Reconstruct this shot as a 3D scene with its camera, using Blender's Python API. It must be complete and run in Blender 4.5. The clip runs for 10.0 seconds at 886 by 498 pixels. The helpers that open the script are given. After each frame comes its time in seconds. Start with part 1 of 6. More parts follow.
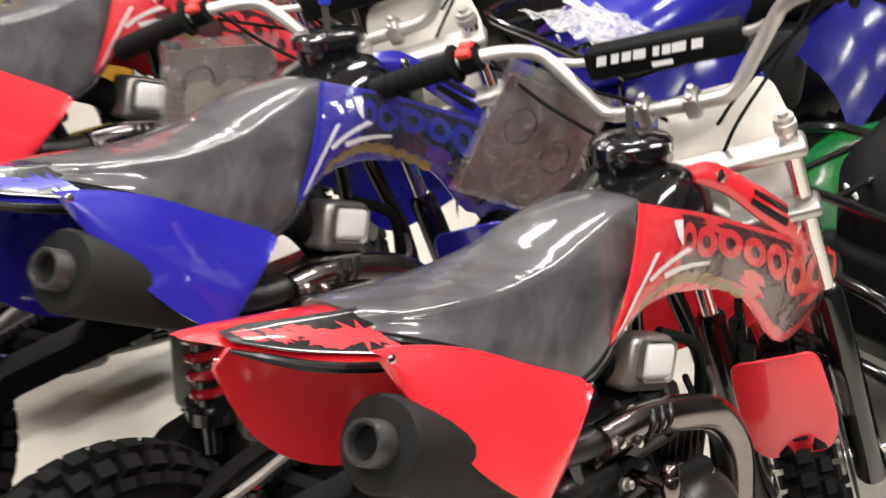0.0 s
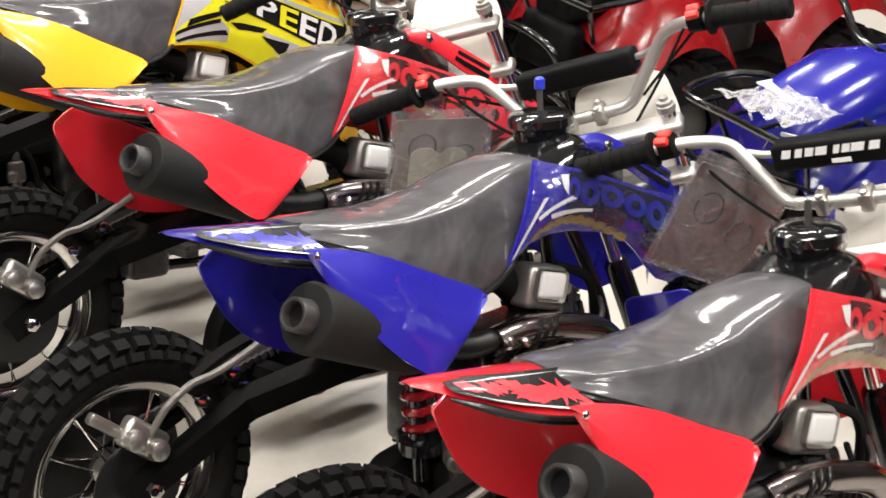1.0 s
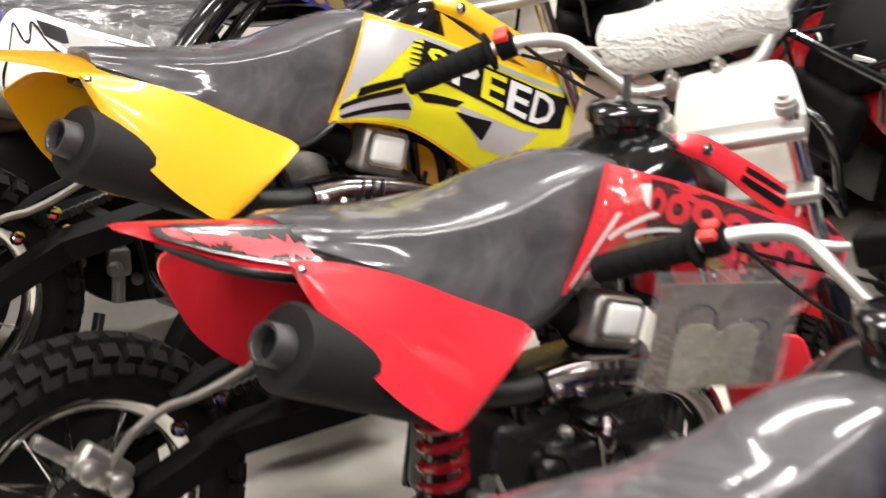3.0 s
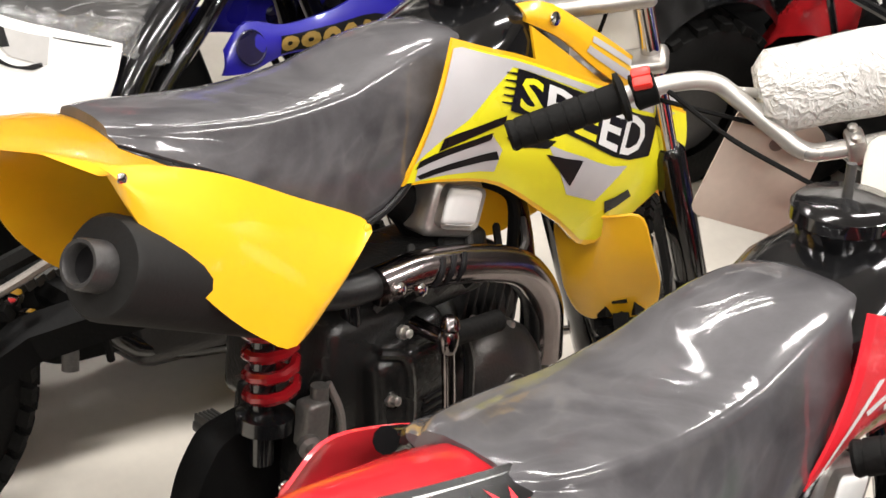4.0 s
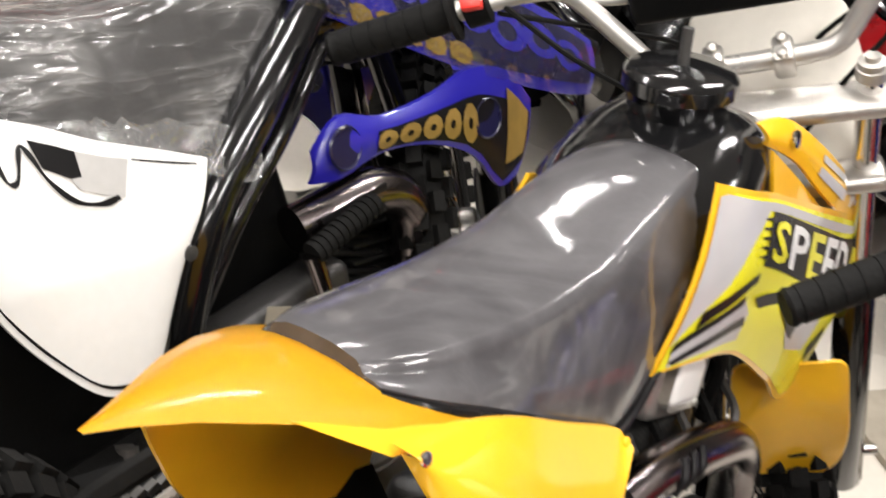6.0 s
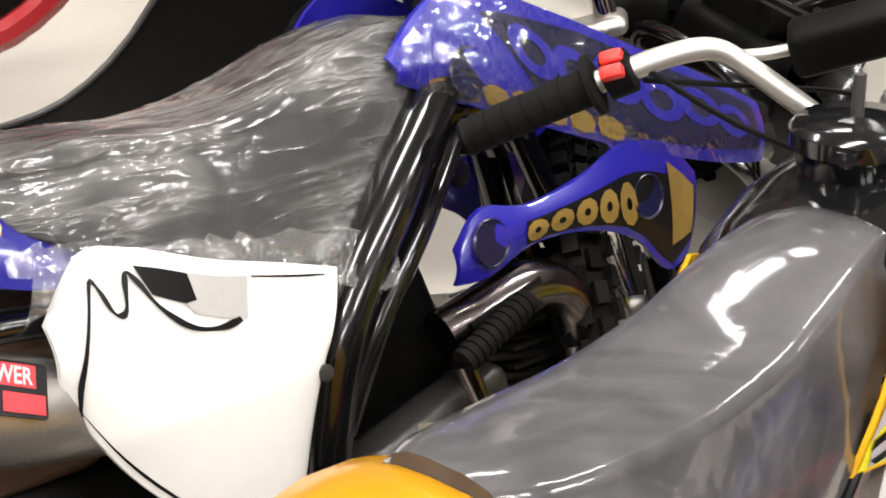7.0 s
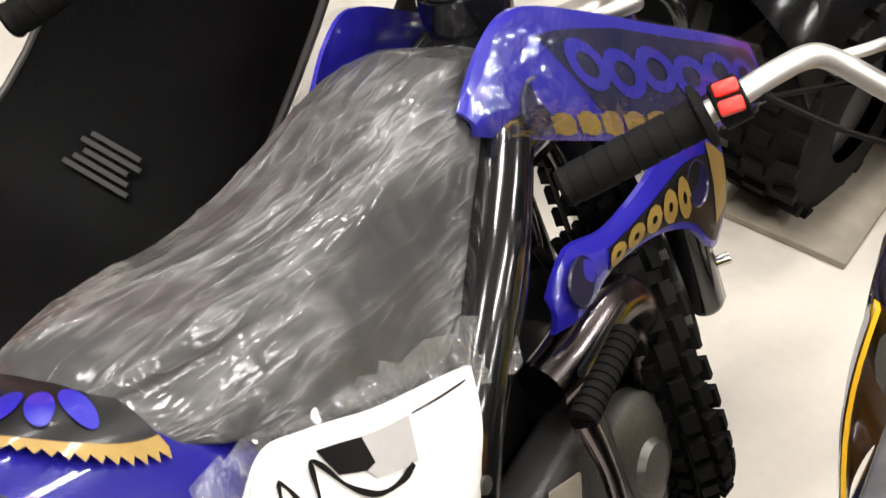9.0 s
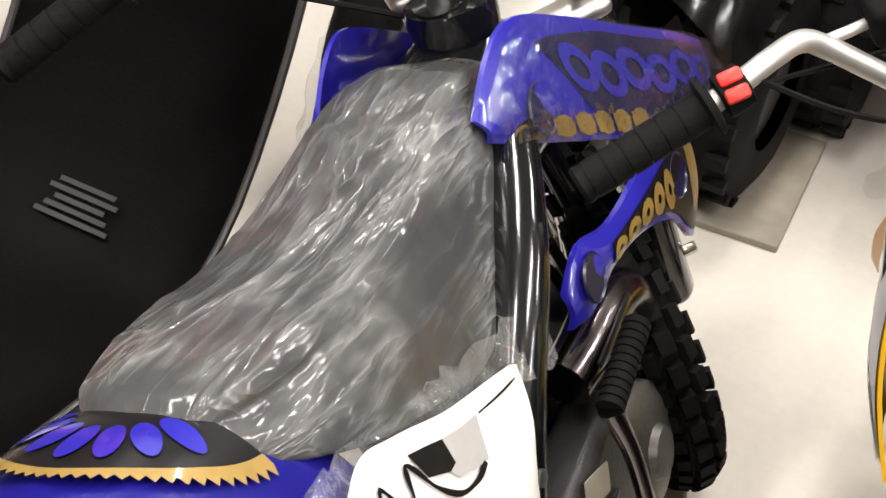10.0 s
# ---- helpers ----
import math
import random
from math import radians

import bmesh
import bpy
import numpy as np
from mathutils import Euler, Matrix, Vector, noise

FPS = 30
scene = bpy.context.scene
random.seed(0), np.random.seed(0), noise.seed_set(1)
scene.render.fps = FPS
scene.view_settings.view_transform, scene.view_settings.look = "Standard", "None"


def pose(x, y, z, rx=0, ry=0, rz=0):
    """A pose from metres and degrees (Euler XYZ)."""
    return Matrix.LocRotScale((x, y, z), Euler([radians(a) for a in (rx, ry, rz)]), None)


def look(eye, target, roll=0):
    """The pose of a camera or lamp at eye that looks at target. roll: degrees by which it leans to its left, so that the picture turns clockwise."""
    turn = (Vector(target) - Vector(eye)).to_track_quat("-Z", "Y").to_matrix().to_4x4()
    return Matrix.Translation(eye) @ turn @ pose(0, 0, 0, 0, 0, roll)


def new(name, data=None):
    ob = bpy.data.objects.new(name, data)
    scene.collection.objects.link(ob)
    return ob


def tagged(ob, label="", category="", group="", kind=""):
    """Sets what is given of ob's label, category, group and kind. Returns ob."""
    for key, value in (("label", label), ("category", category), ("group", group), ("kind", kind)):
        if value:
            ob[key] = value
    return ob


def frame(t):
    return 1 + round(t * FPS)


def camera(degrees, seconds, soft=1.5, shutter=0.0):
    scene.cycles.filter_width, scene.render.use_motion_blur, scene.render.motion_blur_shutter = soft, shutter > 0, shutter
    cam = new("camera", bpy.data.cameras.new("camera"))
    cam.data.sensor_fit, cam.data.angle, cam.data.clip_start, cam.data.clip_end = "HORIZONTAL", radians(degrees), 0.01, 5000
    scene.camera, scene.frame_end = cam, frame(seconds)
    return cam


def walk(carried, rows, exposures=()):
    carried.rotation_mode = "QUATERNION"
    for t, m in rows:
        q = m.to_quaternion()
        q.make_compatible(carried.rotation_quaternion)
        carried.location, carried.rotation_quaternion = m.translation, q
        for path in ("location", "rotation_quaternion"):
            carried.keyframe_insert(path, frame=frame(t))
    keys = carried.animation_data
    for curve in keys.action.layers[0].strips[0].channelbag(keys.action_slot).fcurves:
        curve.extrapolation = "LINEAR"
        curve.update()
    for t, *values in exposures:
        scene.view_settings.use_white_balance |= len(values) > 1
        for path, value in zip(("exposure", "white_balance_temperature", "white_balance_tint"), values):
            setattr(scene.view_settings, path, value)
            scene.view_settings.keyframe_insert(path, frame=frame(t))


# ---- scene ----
cam = camera(31.8, 10.0, 1.5, 0.35)
PATH = [
    (0, (-0.3730, -1.0896, 1.5154), (0.6223, 0.1072, 0.7157), 4.28),
    (0.5, (-0.5532, -1.3201, 1.6967), (0.3543, -0.0456, 0.9127), 4.46),
    (0.6, (-0.5434, -1.3118, 1.6993), (0.3439, -0.0250, 0.9124), 4.35),
    (1, (-0.5313, -1.2552, 1.6821), (0.3000, 0.0705, 0.8987), 4.18),
    (1.5, (-0.4949, -1.1329, 1.6546), (0.3200, 0.2055, 0.8754), 5.03),
    (1.8, (-0.4489, -1.0288, 1.6185), (0.3491, 0.3245, 0.8477), 5.46),
    (2, (-0.3673, -0.9214, 1.6097), (0.3965, 0.4431, 0.8242), 4.85),
    (2.5, (-0.2400, -0.6187, 1.5191), (0.4741, 0.7749, 0.7378), 4.61),
    (3, (-0.2154, -0.3569, 1.5259), (0.4796, 1.0216, 0.7018), 5.54),
    (3.2, (-0.1979, -0.1141, 1.4969), (0.5174, 1.2316, 0.6365), 6.41),
    (4.3, (-0.3404, 0.5383, 1.5188), (0.6288, 1.5900, 0.5103), 13.64),
    (4.5, (-0.3493, 0.5968, 1.5117), (0.6420, 1.6228, 0.4982), 14.43),
    (4.9, (-0.4254, 0.7523, 1.4816), (0.6572, 1.6882, 0.4744), 16.45),
    (5, (-0.4435, 0.8179, 1.4576), (0.6800, 1.7176, 0.4622), 17.84),
    (5.5, (-0.4321, 0.9710, 1.4179), (0.7148, 1.8453, 0.4266), 18.67),
    (6, (-0.3864, 1.1021, 1.3670), (0.7468, 2.0074, 0.3878), 17.89),
    (6.2, (-0.3582, 1.1345, 1.3461), (0.7561, 2.0748, 0.3784), 16.82),
    (7.3, (-0.2487, 1.1864, 1.2943), (0.7309, 2.2981, 0.3632), 6.11),
    (7.5, (-0.2726, 1.2447, 1.2934), (0.7426, 2.3139, 0.3506), 5.84),
    (8, (-0.3410, 1.4004, 1.3020), (0.7772, 2.3314, 0.3297), 7.69),
    (8.2, (-0.3500, 1.4403, 1.3187), (0.7801, 2.3314, 0.3230), 7.83),
    (8.5, (-0.3587, 1.5204, 1.3324), (0.8008, 2.3383, 0.3081), 8.31),
    (9, (-0.3503, 1.6189, 1.3912), (0.8023, 2.3400, 0.2894), 7.80),
    (9.5, (-0.4015, 1.6432, 1.4084), (0.7844, 2.3324, 0.3216), 5.05),
    (10, (-0.4685, 1.7344, 1.3814), (0.7982, 2.3147, 0.3225), 7.35),
]
walk(cam, [(t, look(eye, target, roll)) for t, eye, target, roll in PATH])

# ---- world and lights ----
world = bpy.data.worlds.new("showroom_world")
world.use_nodes = True
world.node_tree.nodes["Background"].inputs[0].default_value = (0.9, 0.93, 1.0, 1)
world.node_tree.nodes["Background"].inputs[1].default_value = 0.02
CEILING_Z = 3.1
TUBES = [(x, y) for x in (-1.6, 0.5, 2.6) for y in (-1.6, 0.4, 2.4, 4.4)]
for lx, ly in TUBES:
    for dy in (-0.07, 0.07):
        lamp = bpy.data.lights.new("tube_light", "AREA")
        lamp.shape, lamp.size, lamp.size_y = "RECTANGLE", 1.25, 0.05
        lamp.energy, lamp.color = 26, (1.0, 0.965, 0.93)
        ob = new("tube_light", lamp)
        ob.matrix_world = pose(lx, ly + dy, CEILING_Z - 0.12)


# ---- mesh helpers ----
def part(name, bm, material, parent=None, label="", smooth=True):
    """Links a bmesh as one mesh object under a thing or a part."""
    bmesh.ops.recalc_face_normals(bm, faces=bm.faces)
    me = bpy.data.meshes.new(name)
    bm.to_mesh(me)
    bm.free()
    for poly in me.polygons:
        poly.use_smooth = smooth
    if smooth:
        me.set_sharp_from_angle(angle=radians(42))
    me.materials.append(material)
    ob = new(name, me)
    if parent is not None:
        ob.parent = parent
    if label:
        tagged(ob, label)
    return ob


def thing(name, label, category, m=None, group="", kind=""):
    ob = new(name)
    ob.empty_display_size = 0.1
    if m is not None:
        ob.matrix_world = m
    return tagged(ob, label, category, group, kind)


def smooth_path(points, steps=6):
    """A Catmull-Rom curve through the points."""
    p = [Vector(q) for q in points]
    p = [p[0] * 2 - p[1]] + p + [p[-1] * 2 - p[-2]]
    out = []
    for i in range(1, len(p) - 2):
        for k in range(steps):
            t = k / steps
            a, b, c, d = p[i - 1], p[i], p[i + 1], p[i + 2]
            out.append(0.5 * (2 * b + (c - a) * t + (2 * a - 5 * b + 4 * c - d) * t * t + (3 * b - a - 3 * c + d) * t ** 3))
    return out + [p[-2]]


def grid(bm, rows, close=False):
    """Quads between rows of points."""
    made = [[bm.verts.new(q) for q in row] for row in rows]
    for r, s in zip(made, made[1:]):
        n = len(r)
        for k in range(n if close else n - 1):
            bm.faces.new((r[k], r[(k + 1) % n], s[(k + 1) % n], s[k]))
    return made


def tube(bm, points, radius, sides=10, steps=6, flat=1.0):
    """A round bar along a curve; radius may be one number or one for each point."""
    path = smooth_path(points, steps) if steps > 1 else [Vector(q) for q in points]
    n = len(path)
    many = radius if isinstance(radius, (list, tuple)) else [radius] * len(points)
    rows, side = [], None
    for i, q in enumerate(path):
        ahead = (path[min(i + 1, n - 1)] - path[max(i - 1, 0)]).normalized()
        if side is None:
            side = ahead.orthogonal().normalized()
        side = (side - ahead * side.dot(ahead)).normalized()
        up = ahead.cross(side)
        f = i / (n - 1) * (len(many) - 1)
        j = min(int(f), len(many) - 2)
        r = many[j] + (many[j + 1] - many[j]) * (f - j)
        rows.append([q + side * math.cos(a) * r + up * math.sin(a) * r * flat for a in (2 * math.pi * k / sides for k in range(sides))])
    made = grid(bm, rows, True)
    bm.faces.new(list(reversed(made[0])))
    bm.faces.new(made[-1])
    return bm


def rod(bm, a, b, radius, sides=12):
    return tube(bm, [a, b], radius, sides, 1)


def lathe(bm, profile, origin, axis, sides=24):
    """A turned form: profile of (distance along the axis, radius)."""
    axis = Vector(axis).normalized()
    side = axis.orthogonal().normalized()
    up = axis.cross(side)
    rows = []
    for d, r in profile:
        rows.append([Vector(origin) + axis * d + (side * math.cos(a) + up * math.sin(a)) * max(r, 0.0004) for a in (2 * math.pi * k / sides for k in range(sides))])
    made = grid(bm, rows, True)
    bm.faces.new(list(reversed(made[0])))
    bm.faces.new(made[-1])
    return bm


def block(bm, size, m, bevel=0.004, segments=2):
    """A box with rounded edges, at the pose m."""
    made = bmesh.ops.create_cube(bm, size=1.0)["verts"]
    for v in made:
        v.co = Vector((v.co.x * size[0], v.co.y * size[1], v.co.z * size[2]))
    if bevel:
        edges = list({e for v in made for e in v.link_edges})
        res = bmesh.ops.bevel(bm, geom=edges, offset=bevel, segments=segments, affect="EDGES", profile=0.5)
        made = list({v for f in res["faces"] for v in f.verts} | {v for v in made if v.is_valid})
    for v in made:
        v.co = m @ v.co
    return bm


def slab(bm, outline, depth, m, bevel=0.003):
    """A flat plate from a closed outline of (x, y), depth along z, at the pose m."""
    low = [bm.verts.new((x, y, -depth / 2)) for x, y in outline]
    face = bm.faces.new(low)
    res = bmesh.ops.extrude_face_region(bm, geom=[face])
    top = [v for v in res["geom"] if isinstance(v, bmesh.types.BMVert)]
    for v in top:
        v.co.z = depth / 2
    verts = low + top
    if bevel:
        edges = [e for v in top for e in v.link_edges if e.other_vert(v) in top]
        edges += [e for v in low for e in v.link_edges if e.other_vert(v) in low]
        res = bmesh.ops.bevel(bm, geom=list(set(edges)), offset=bevel, segments=2, affect="EDGES", profile=0.5)
        verts = list({v for f in res["faces"] for v in f.verts} | {v for v in verts if v.is_valid})
    for v in verts:
        v.co = m @ v.co
    return bm


def rounded(points, radius, steps=4):
    """A closed outline with its corners rounded."""
    out, n = [], len(points)
    for i in range(n):
        a, b, c = (Vector((*points[(i + k) % n], 0)) for k in (-1, 0, 1))
        r = min(radius, (a - b).length / 2.2, (c - b).length / 2.2)
        s, e = b + (a - b).normalized() * r, b + (c - b).normalized() * r
        for k in range(steps + 1):
            t = k / steps
            q = s * (1 - t) ** 2 + b * 2 * t * (1 - t) + e * t * t
            out.append((q.x, q.y))
    return out


def curve_at(points, t):
    """A place at t, 0 to 1, along a polyline smoothed by its neighbours."""
    f = t * (len(points) - 1)
    i = min(int(f), len(points) - 2)
    u = f - i
    p = [Vector(points[max(0, min(len(points) - 1, i + k))]) for k in (-1, 0, 1, 2)]
    return 0.5 * (2 * p[1] + (p[2] - p[0]) * u + (2 * p[0] - 5 * p[1] + 4 * p[2] - p[3]) * u * u + (3 * p[1] - p[0] - 3 * p[2] + p[3]) * u ** 3)


class Skin:
    """A curved panel between an upper and a lower edge; bulge pushes its middle outwards along y."""

    def __init__(self, upper, lower, bulge=0.0, side=-1):
        self.upper, self.lower, self.bulge, self.side = upper, lower, bulge, side

    def at(self, s, t, out=0.0):
        q = curve_at(self.upper, s).lerp(curve_at(self.lower, s), t)
        q.y += self.side * (self.bulge * math.sin(math.pi * min(max(t, 0), 1)) + out)
        return q

    def mesh(self, bm, thick=0.006, n=22, m=8):
        outer = [[self.at(i / n, j / m) for j in range(m + 1)] for i in range(n + 1)]
        inner = [[self.at(i / n, j / m, -thick) for j in range(m + 1)] for i in range(n + 1)]
        ring = [a + b[::-1] for a, b in zip(outer, inner)]
        made = grid(bm, ring, True)
        for row in (made[0], made[-1]):
            for j in range(m):
                bm.faces.new((row[j], row[j + 1], row[2 * m + 1 - j - 1], row[2 * m + 1 - j]))
        return bm

    def decal(self, bm, outline, out=0.0012):
        """A thin sticker from (s, t) points, laid on the panel as a fan of short strips."""
        pts = [Vector((*q, 0)) for q in outline]
        ring = []
        for a, b in zip(pts, pts[1:] + pts[:1]):
            k = max(1, int((b - a).length / 0.06))
            ring += [a.lerp(b, j / k) for j in range(k)]
        flat = bmesh.new()
        face = flat.faces.new([flat.verts.new((q.x, q.y, 0)) for q in ring])
        bmesh.ops.triangulate(flat, faces=[face])
        for _ in range(3):
            long = [e for e in flat.edges if e.calc_length() > 0.09]
            if not long:
                break
            bmesh.ops.subdivide_edges(flat, edges=long, cuts=1)
            bmesh.ops.triangulate(flat, faces=flat.faces[:])
        made = {v: bm.verts.new(self.at(v.co.x, v.co.y, out)) for v in flat.verts}
        for f in flat.faces:
            bm.faces.new([made[v] for v in f.verts])
        flat.free()
        return bm


def letters(text):
    """The flat mesh of a word in the built-in font: vertices within 0..1 by 0..1, and faces."""
    data = bpy.data.curves.new("word", "FONT")
    data.body, data.resolution_u, data.offset = text, 2, 0.02
    ob = new("word", data)
    me = bpy.data.meshes.new_from_object(ob)
    co = [v.co.copy() for v in me.vertices]
    faces = [tuple(f.vertices) for f in me.polygons]
    bpy.data.objects.remove(ob)
    bpy.data.meshes.remove(me)
    bpy.data.curves.remove(data)
    x0, x1 = min(c.x for c in co), max(c.x for c in co)
    y0, y1 = min(c.y for c in co), max(c.y for c in co)
    return [((c.x - x0) / (x1 - x0), (c.y - y0) / (y1 - y0)) for c in co], faces


def word_on(bm, text, place):
    """Lays a word on a surface: place(u, v) gives the point."""
    co, faces = letters(text)
    verts = [bm.verts.new(place(u, v)) for u, v in co]
    for f in faces:
        if len(set(f)) > 2:
            try:
                bm.faces.new([verts[k] for k in f])
            except ValueError:
                pass
    return bm


# ---- materials ----
def material(name, color, rough=0.4, metal=0.0, coat=0.0, bump=0.0, scale=60.0, vary=0.12, grime=0.25, coarse=6.0, coat_rough=0.05, ior=1.5):
    """A surface with grain and slow stains: vary changes its colour, grime its gloss, bump its relief."""
    mat = bpy.data.materials.new(name)
    mat.use_nodes = True
    nt = mat.node_tree
    bs = nt.nodes["Principled BSDF"]
    bs.inputs["Metallic"].default_value, bs.inputs["IOR"].default_value = metal, ior
    bs.inputs["Coat Weight"].default_value, bs.inputs["Coat Roughness"].default_value = coat, coat_rough
    where = nt.nodes.new("ShaderNodeTexCoord")
    fine, slow = nt.nodes.new("ShaderNodeTexNoise"), nt.nodes.new("ShaderNodeTexNoise")
    for node, sc, det in ((fine, scale, 6), (slow, coarse, 4)):
        node.inputs["Scale"].default_value, node.inputs["Detail"].default_value = sc, det
        nt.links.new(where.outputs["Object"], node.inputs["Vector"])
    mixed = nt.nodes.new("ShaderNodeMath")
    mixed.operation = "MULTIPLY_ADD"
    mixed.inputs[1].default_value = 0.5
    nt.links.new(fine.outputs["Fac"], mixed.inputs[0])
    nt.links.new(slow.outputs["Fac"], mixed.inputs[2])
    ramp = nt.nodes.new("ShaderNodeValToRGB")
    ramp.color_ramp.elements[0].position, ramp.color_ramp.elements[1].position = 0.5, 1.0
    ramp.color_ramp.elements[0].color = (*[max(0, c * (1 - vary)) for c in color], 1)
    ramp.color_ramp.elements[1].color = (*[min(1, c * (1 + vary)) for c in color], 1)
    nt.links.new(mixed.outputs[0], ramp.inputs[0])
    nt.links.new(ramp.outputs[0], bs.inputs["Base Color"])
    gloss = nt.nodes.new("ShaderNodeMapRange")
    gloss.inputs["From Min"].default_value, gloss.inputs["From Max"].default_value = 0.3, 0.7
    gloss.inputs["To Min"].default_value, gloss.inputs["To Max"].default_value = rough * (1 - grime), min(1, rough * (1 + grime))
    nt.links.new(slow.outputs["Fac"], gloss.inputs["Value"])
    nt.links.new(gloss.outputs[0], bs.inputs["Roughness"])
    if bump:
        relief = nt.nodes.new("ShaderNodeBump")
        relief.inputs["Strength"].default_value, relief.inputs["Distance"].default_value = bump, 0.004
        nt.links.new(fine.outputs["Fac"], relief.inputs["Height"])
        nt.links.new(relief.outputs[0], bs.inputs["Normal"])
    return mat


def folds_node(nt, scale, stretch, sharp=3.0, distortion=1.2, lean=0.0):
    """Creased sheet: thin bright ridges of a warped noise, 0 to 1."""
    where, mapping = nt.nodes.new("ShaderNodeTexCoord"), nt.nodes.new("ShaderNodeMapping")
    mapping.inputs["Scale"].default_value = stretch
    mapping.inputs["Rotation"].default_value = (0, 0, lean)
    nt.links.new(where.outputs["Object"], mapping.inputs[0])
    last = None
    for k, (f, gain) in enumerate(((1.0, 0.6), (2.3, 0.4))):
        n = nt.nodes.new("ShaderNodeTexNoise")
        n.inputs["Scale"].default_value, n.inputs["Detail"].default_value, n.inputs["Distortion"].default_value = scale * f, 3, distortion
        nt.links.new(mapping.outputs[0], n.inputs["Vector"])
        a, b, c, d = (nt.nodes.new("ShaderNodeMath") for _ in range(4))
        a.operation, b.operation, c.operation, d.operation = "MULTIPLY_ADD", "ABSOLUTE", "SUBTRACT", "POWER"
        a.inputs[1].default_value, a.inputs[2].default_value = 4.0, -2.0
        nt.links.new(n.outputs["Fac"], a.inputs[0])
        nt.links.new(a.outputs[0], b.inputs[0])
        c.inputs[0].default_value, c.use_clamp = 1.0, True
        nt.links.new(b.outputs[0], c.inputs[1])
        nt.links.new(c.outputs[0], d.inputs[0])
        d.inputs[1].default_value = sharp
        e = nt.nodes.new("ShaderNodeMath")
        e.operation = "MULTIPLY_ADD"
        e.inputs[1].default_value = gain
        nt.links.new(d.outputs[0], e.inputs[0])
        if last is None:
            e.inputs[2].default_value = 0.0
        else:
            nt.links.new(last.outputs[0], e.inputs[2])
        last = e
    return last.outputs[0]


def wrapped(name, color, film=0.5, crease=0.5, scale=9.0, stretch=(1, 1, 1), rough=0.16, tint=(0.62, 0.61, 0.6), sharp=3.0, depth=0.006, low=0.02, swirl=1.2, patch=None):
    """Vinyl under clear film: the film's folds give it creases and milky patches."""
    mat = material(name, color, 0.4, 0, 1.0, 0.0, 220, 0.2, 0.2, 5, rough)
    nt = mat.node_tree
    bs = nt.nodes["Principled BSDF"]
    bs.inputs["Specular IOR Level"].default_value = 0.15
    bs.inputs["Coat IOR"].default_value = 1.42
    folds = folds_node(nt, scale, stretch, sharp, swirl, 0.5 if patch else 0.0)
    relief = nt.nodes.new("ShaderNodeBump")
    relief.inputs["Strength"].default_value, relief.inputs["Distance"].default_value = crease, depth
    relief_from = folds
    if patch:
        area, fade, hold = nt.nodes.new("ShaderNodeTexNoise"), nt.nodes.new("ShaderNodeMapRange"), nt.nodes.new("ShaderNodeMath")
        area.inputs["Scale"].default_value, area.inputs["Detail"].default_value = patch, 3
        nt.links.new(nt.nodes.new("ShaderNodeTexCoord").outputs["Object"], area.inputs["Vector"])
        fade.inputs["From Min"].default_value, fade.inputs["From Max"].default_value = 0.42, 0.62
        fade.inputs["To Min"].default_value, fade.inputs["To Max"].default_value = 0.12, 1.0
        nt.links.new(area.outputs["Fac"], fade.inputs["Value"])
        hold.operation = "MULTIPLY"
        nt.links.new(folds, hold.inputs[0])
        nt.links.new(fade.outputs[0], hold.inputs[1])
        relief_from = hold.outputs[0]
    nt.links.new(relief_from, relief.inputs["Height"])
    nt.links.new(relief.outputs[0], bs.inputs["Coat Normal"])
    nt.links.new(relief.outputs[0], bs.inputs["Normal"])
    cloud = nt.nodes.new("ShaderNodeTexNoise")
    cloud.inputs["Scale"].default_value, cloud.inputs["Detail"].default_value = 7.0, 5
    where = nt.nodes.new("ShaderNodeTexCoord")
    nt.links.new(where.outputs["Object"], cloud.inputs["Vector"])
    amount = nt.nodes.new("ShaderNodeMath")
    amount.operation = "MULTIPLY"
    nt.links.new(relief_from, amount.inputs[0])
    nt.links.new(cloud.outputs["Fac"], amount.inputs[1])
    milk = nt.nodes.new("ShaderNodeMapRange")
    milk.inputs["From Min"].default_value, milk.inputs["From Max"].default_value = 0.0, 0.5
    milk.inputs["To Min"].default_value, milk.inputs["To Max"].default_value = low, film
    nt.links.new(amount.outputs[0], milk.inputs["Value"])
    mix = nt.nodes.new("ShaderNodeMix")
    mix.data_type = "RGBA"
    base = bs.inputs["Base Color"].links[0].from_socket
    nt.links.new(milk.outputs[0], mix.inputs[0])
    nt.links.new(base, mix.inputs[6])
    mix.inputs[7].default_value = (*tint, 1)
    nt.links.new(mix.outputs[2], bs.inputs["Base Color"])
    return mat


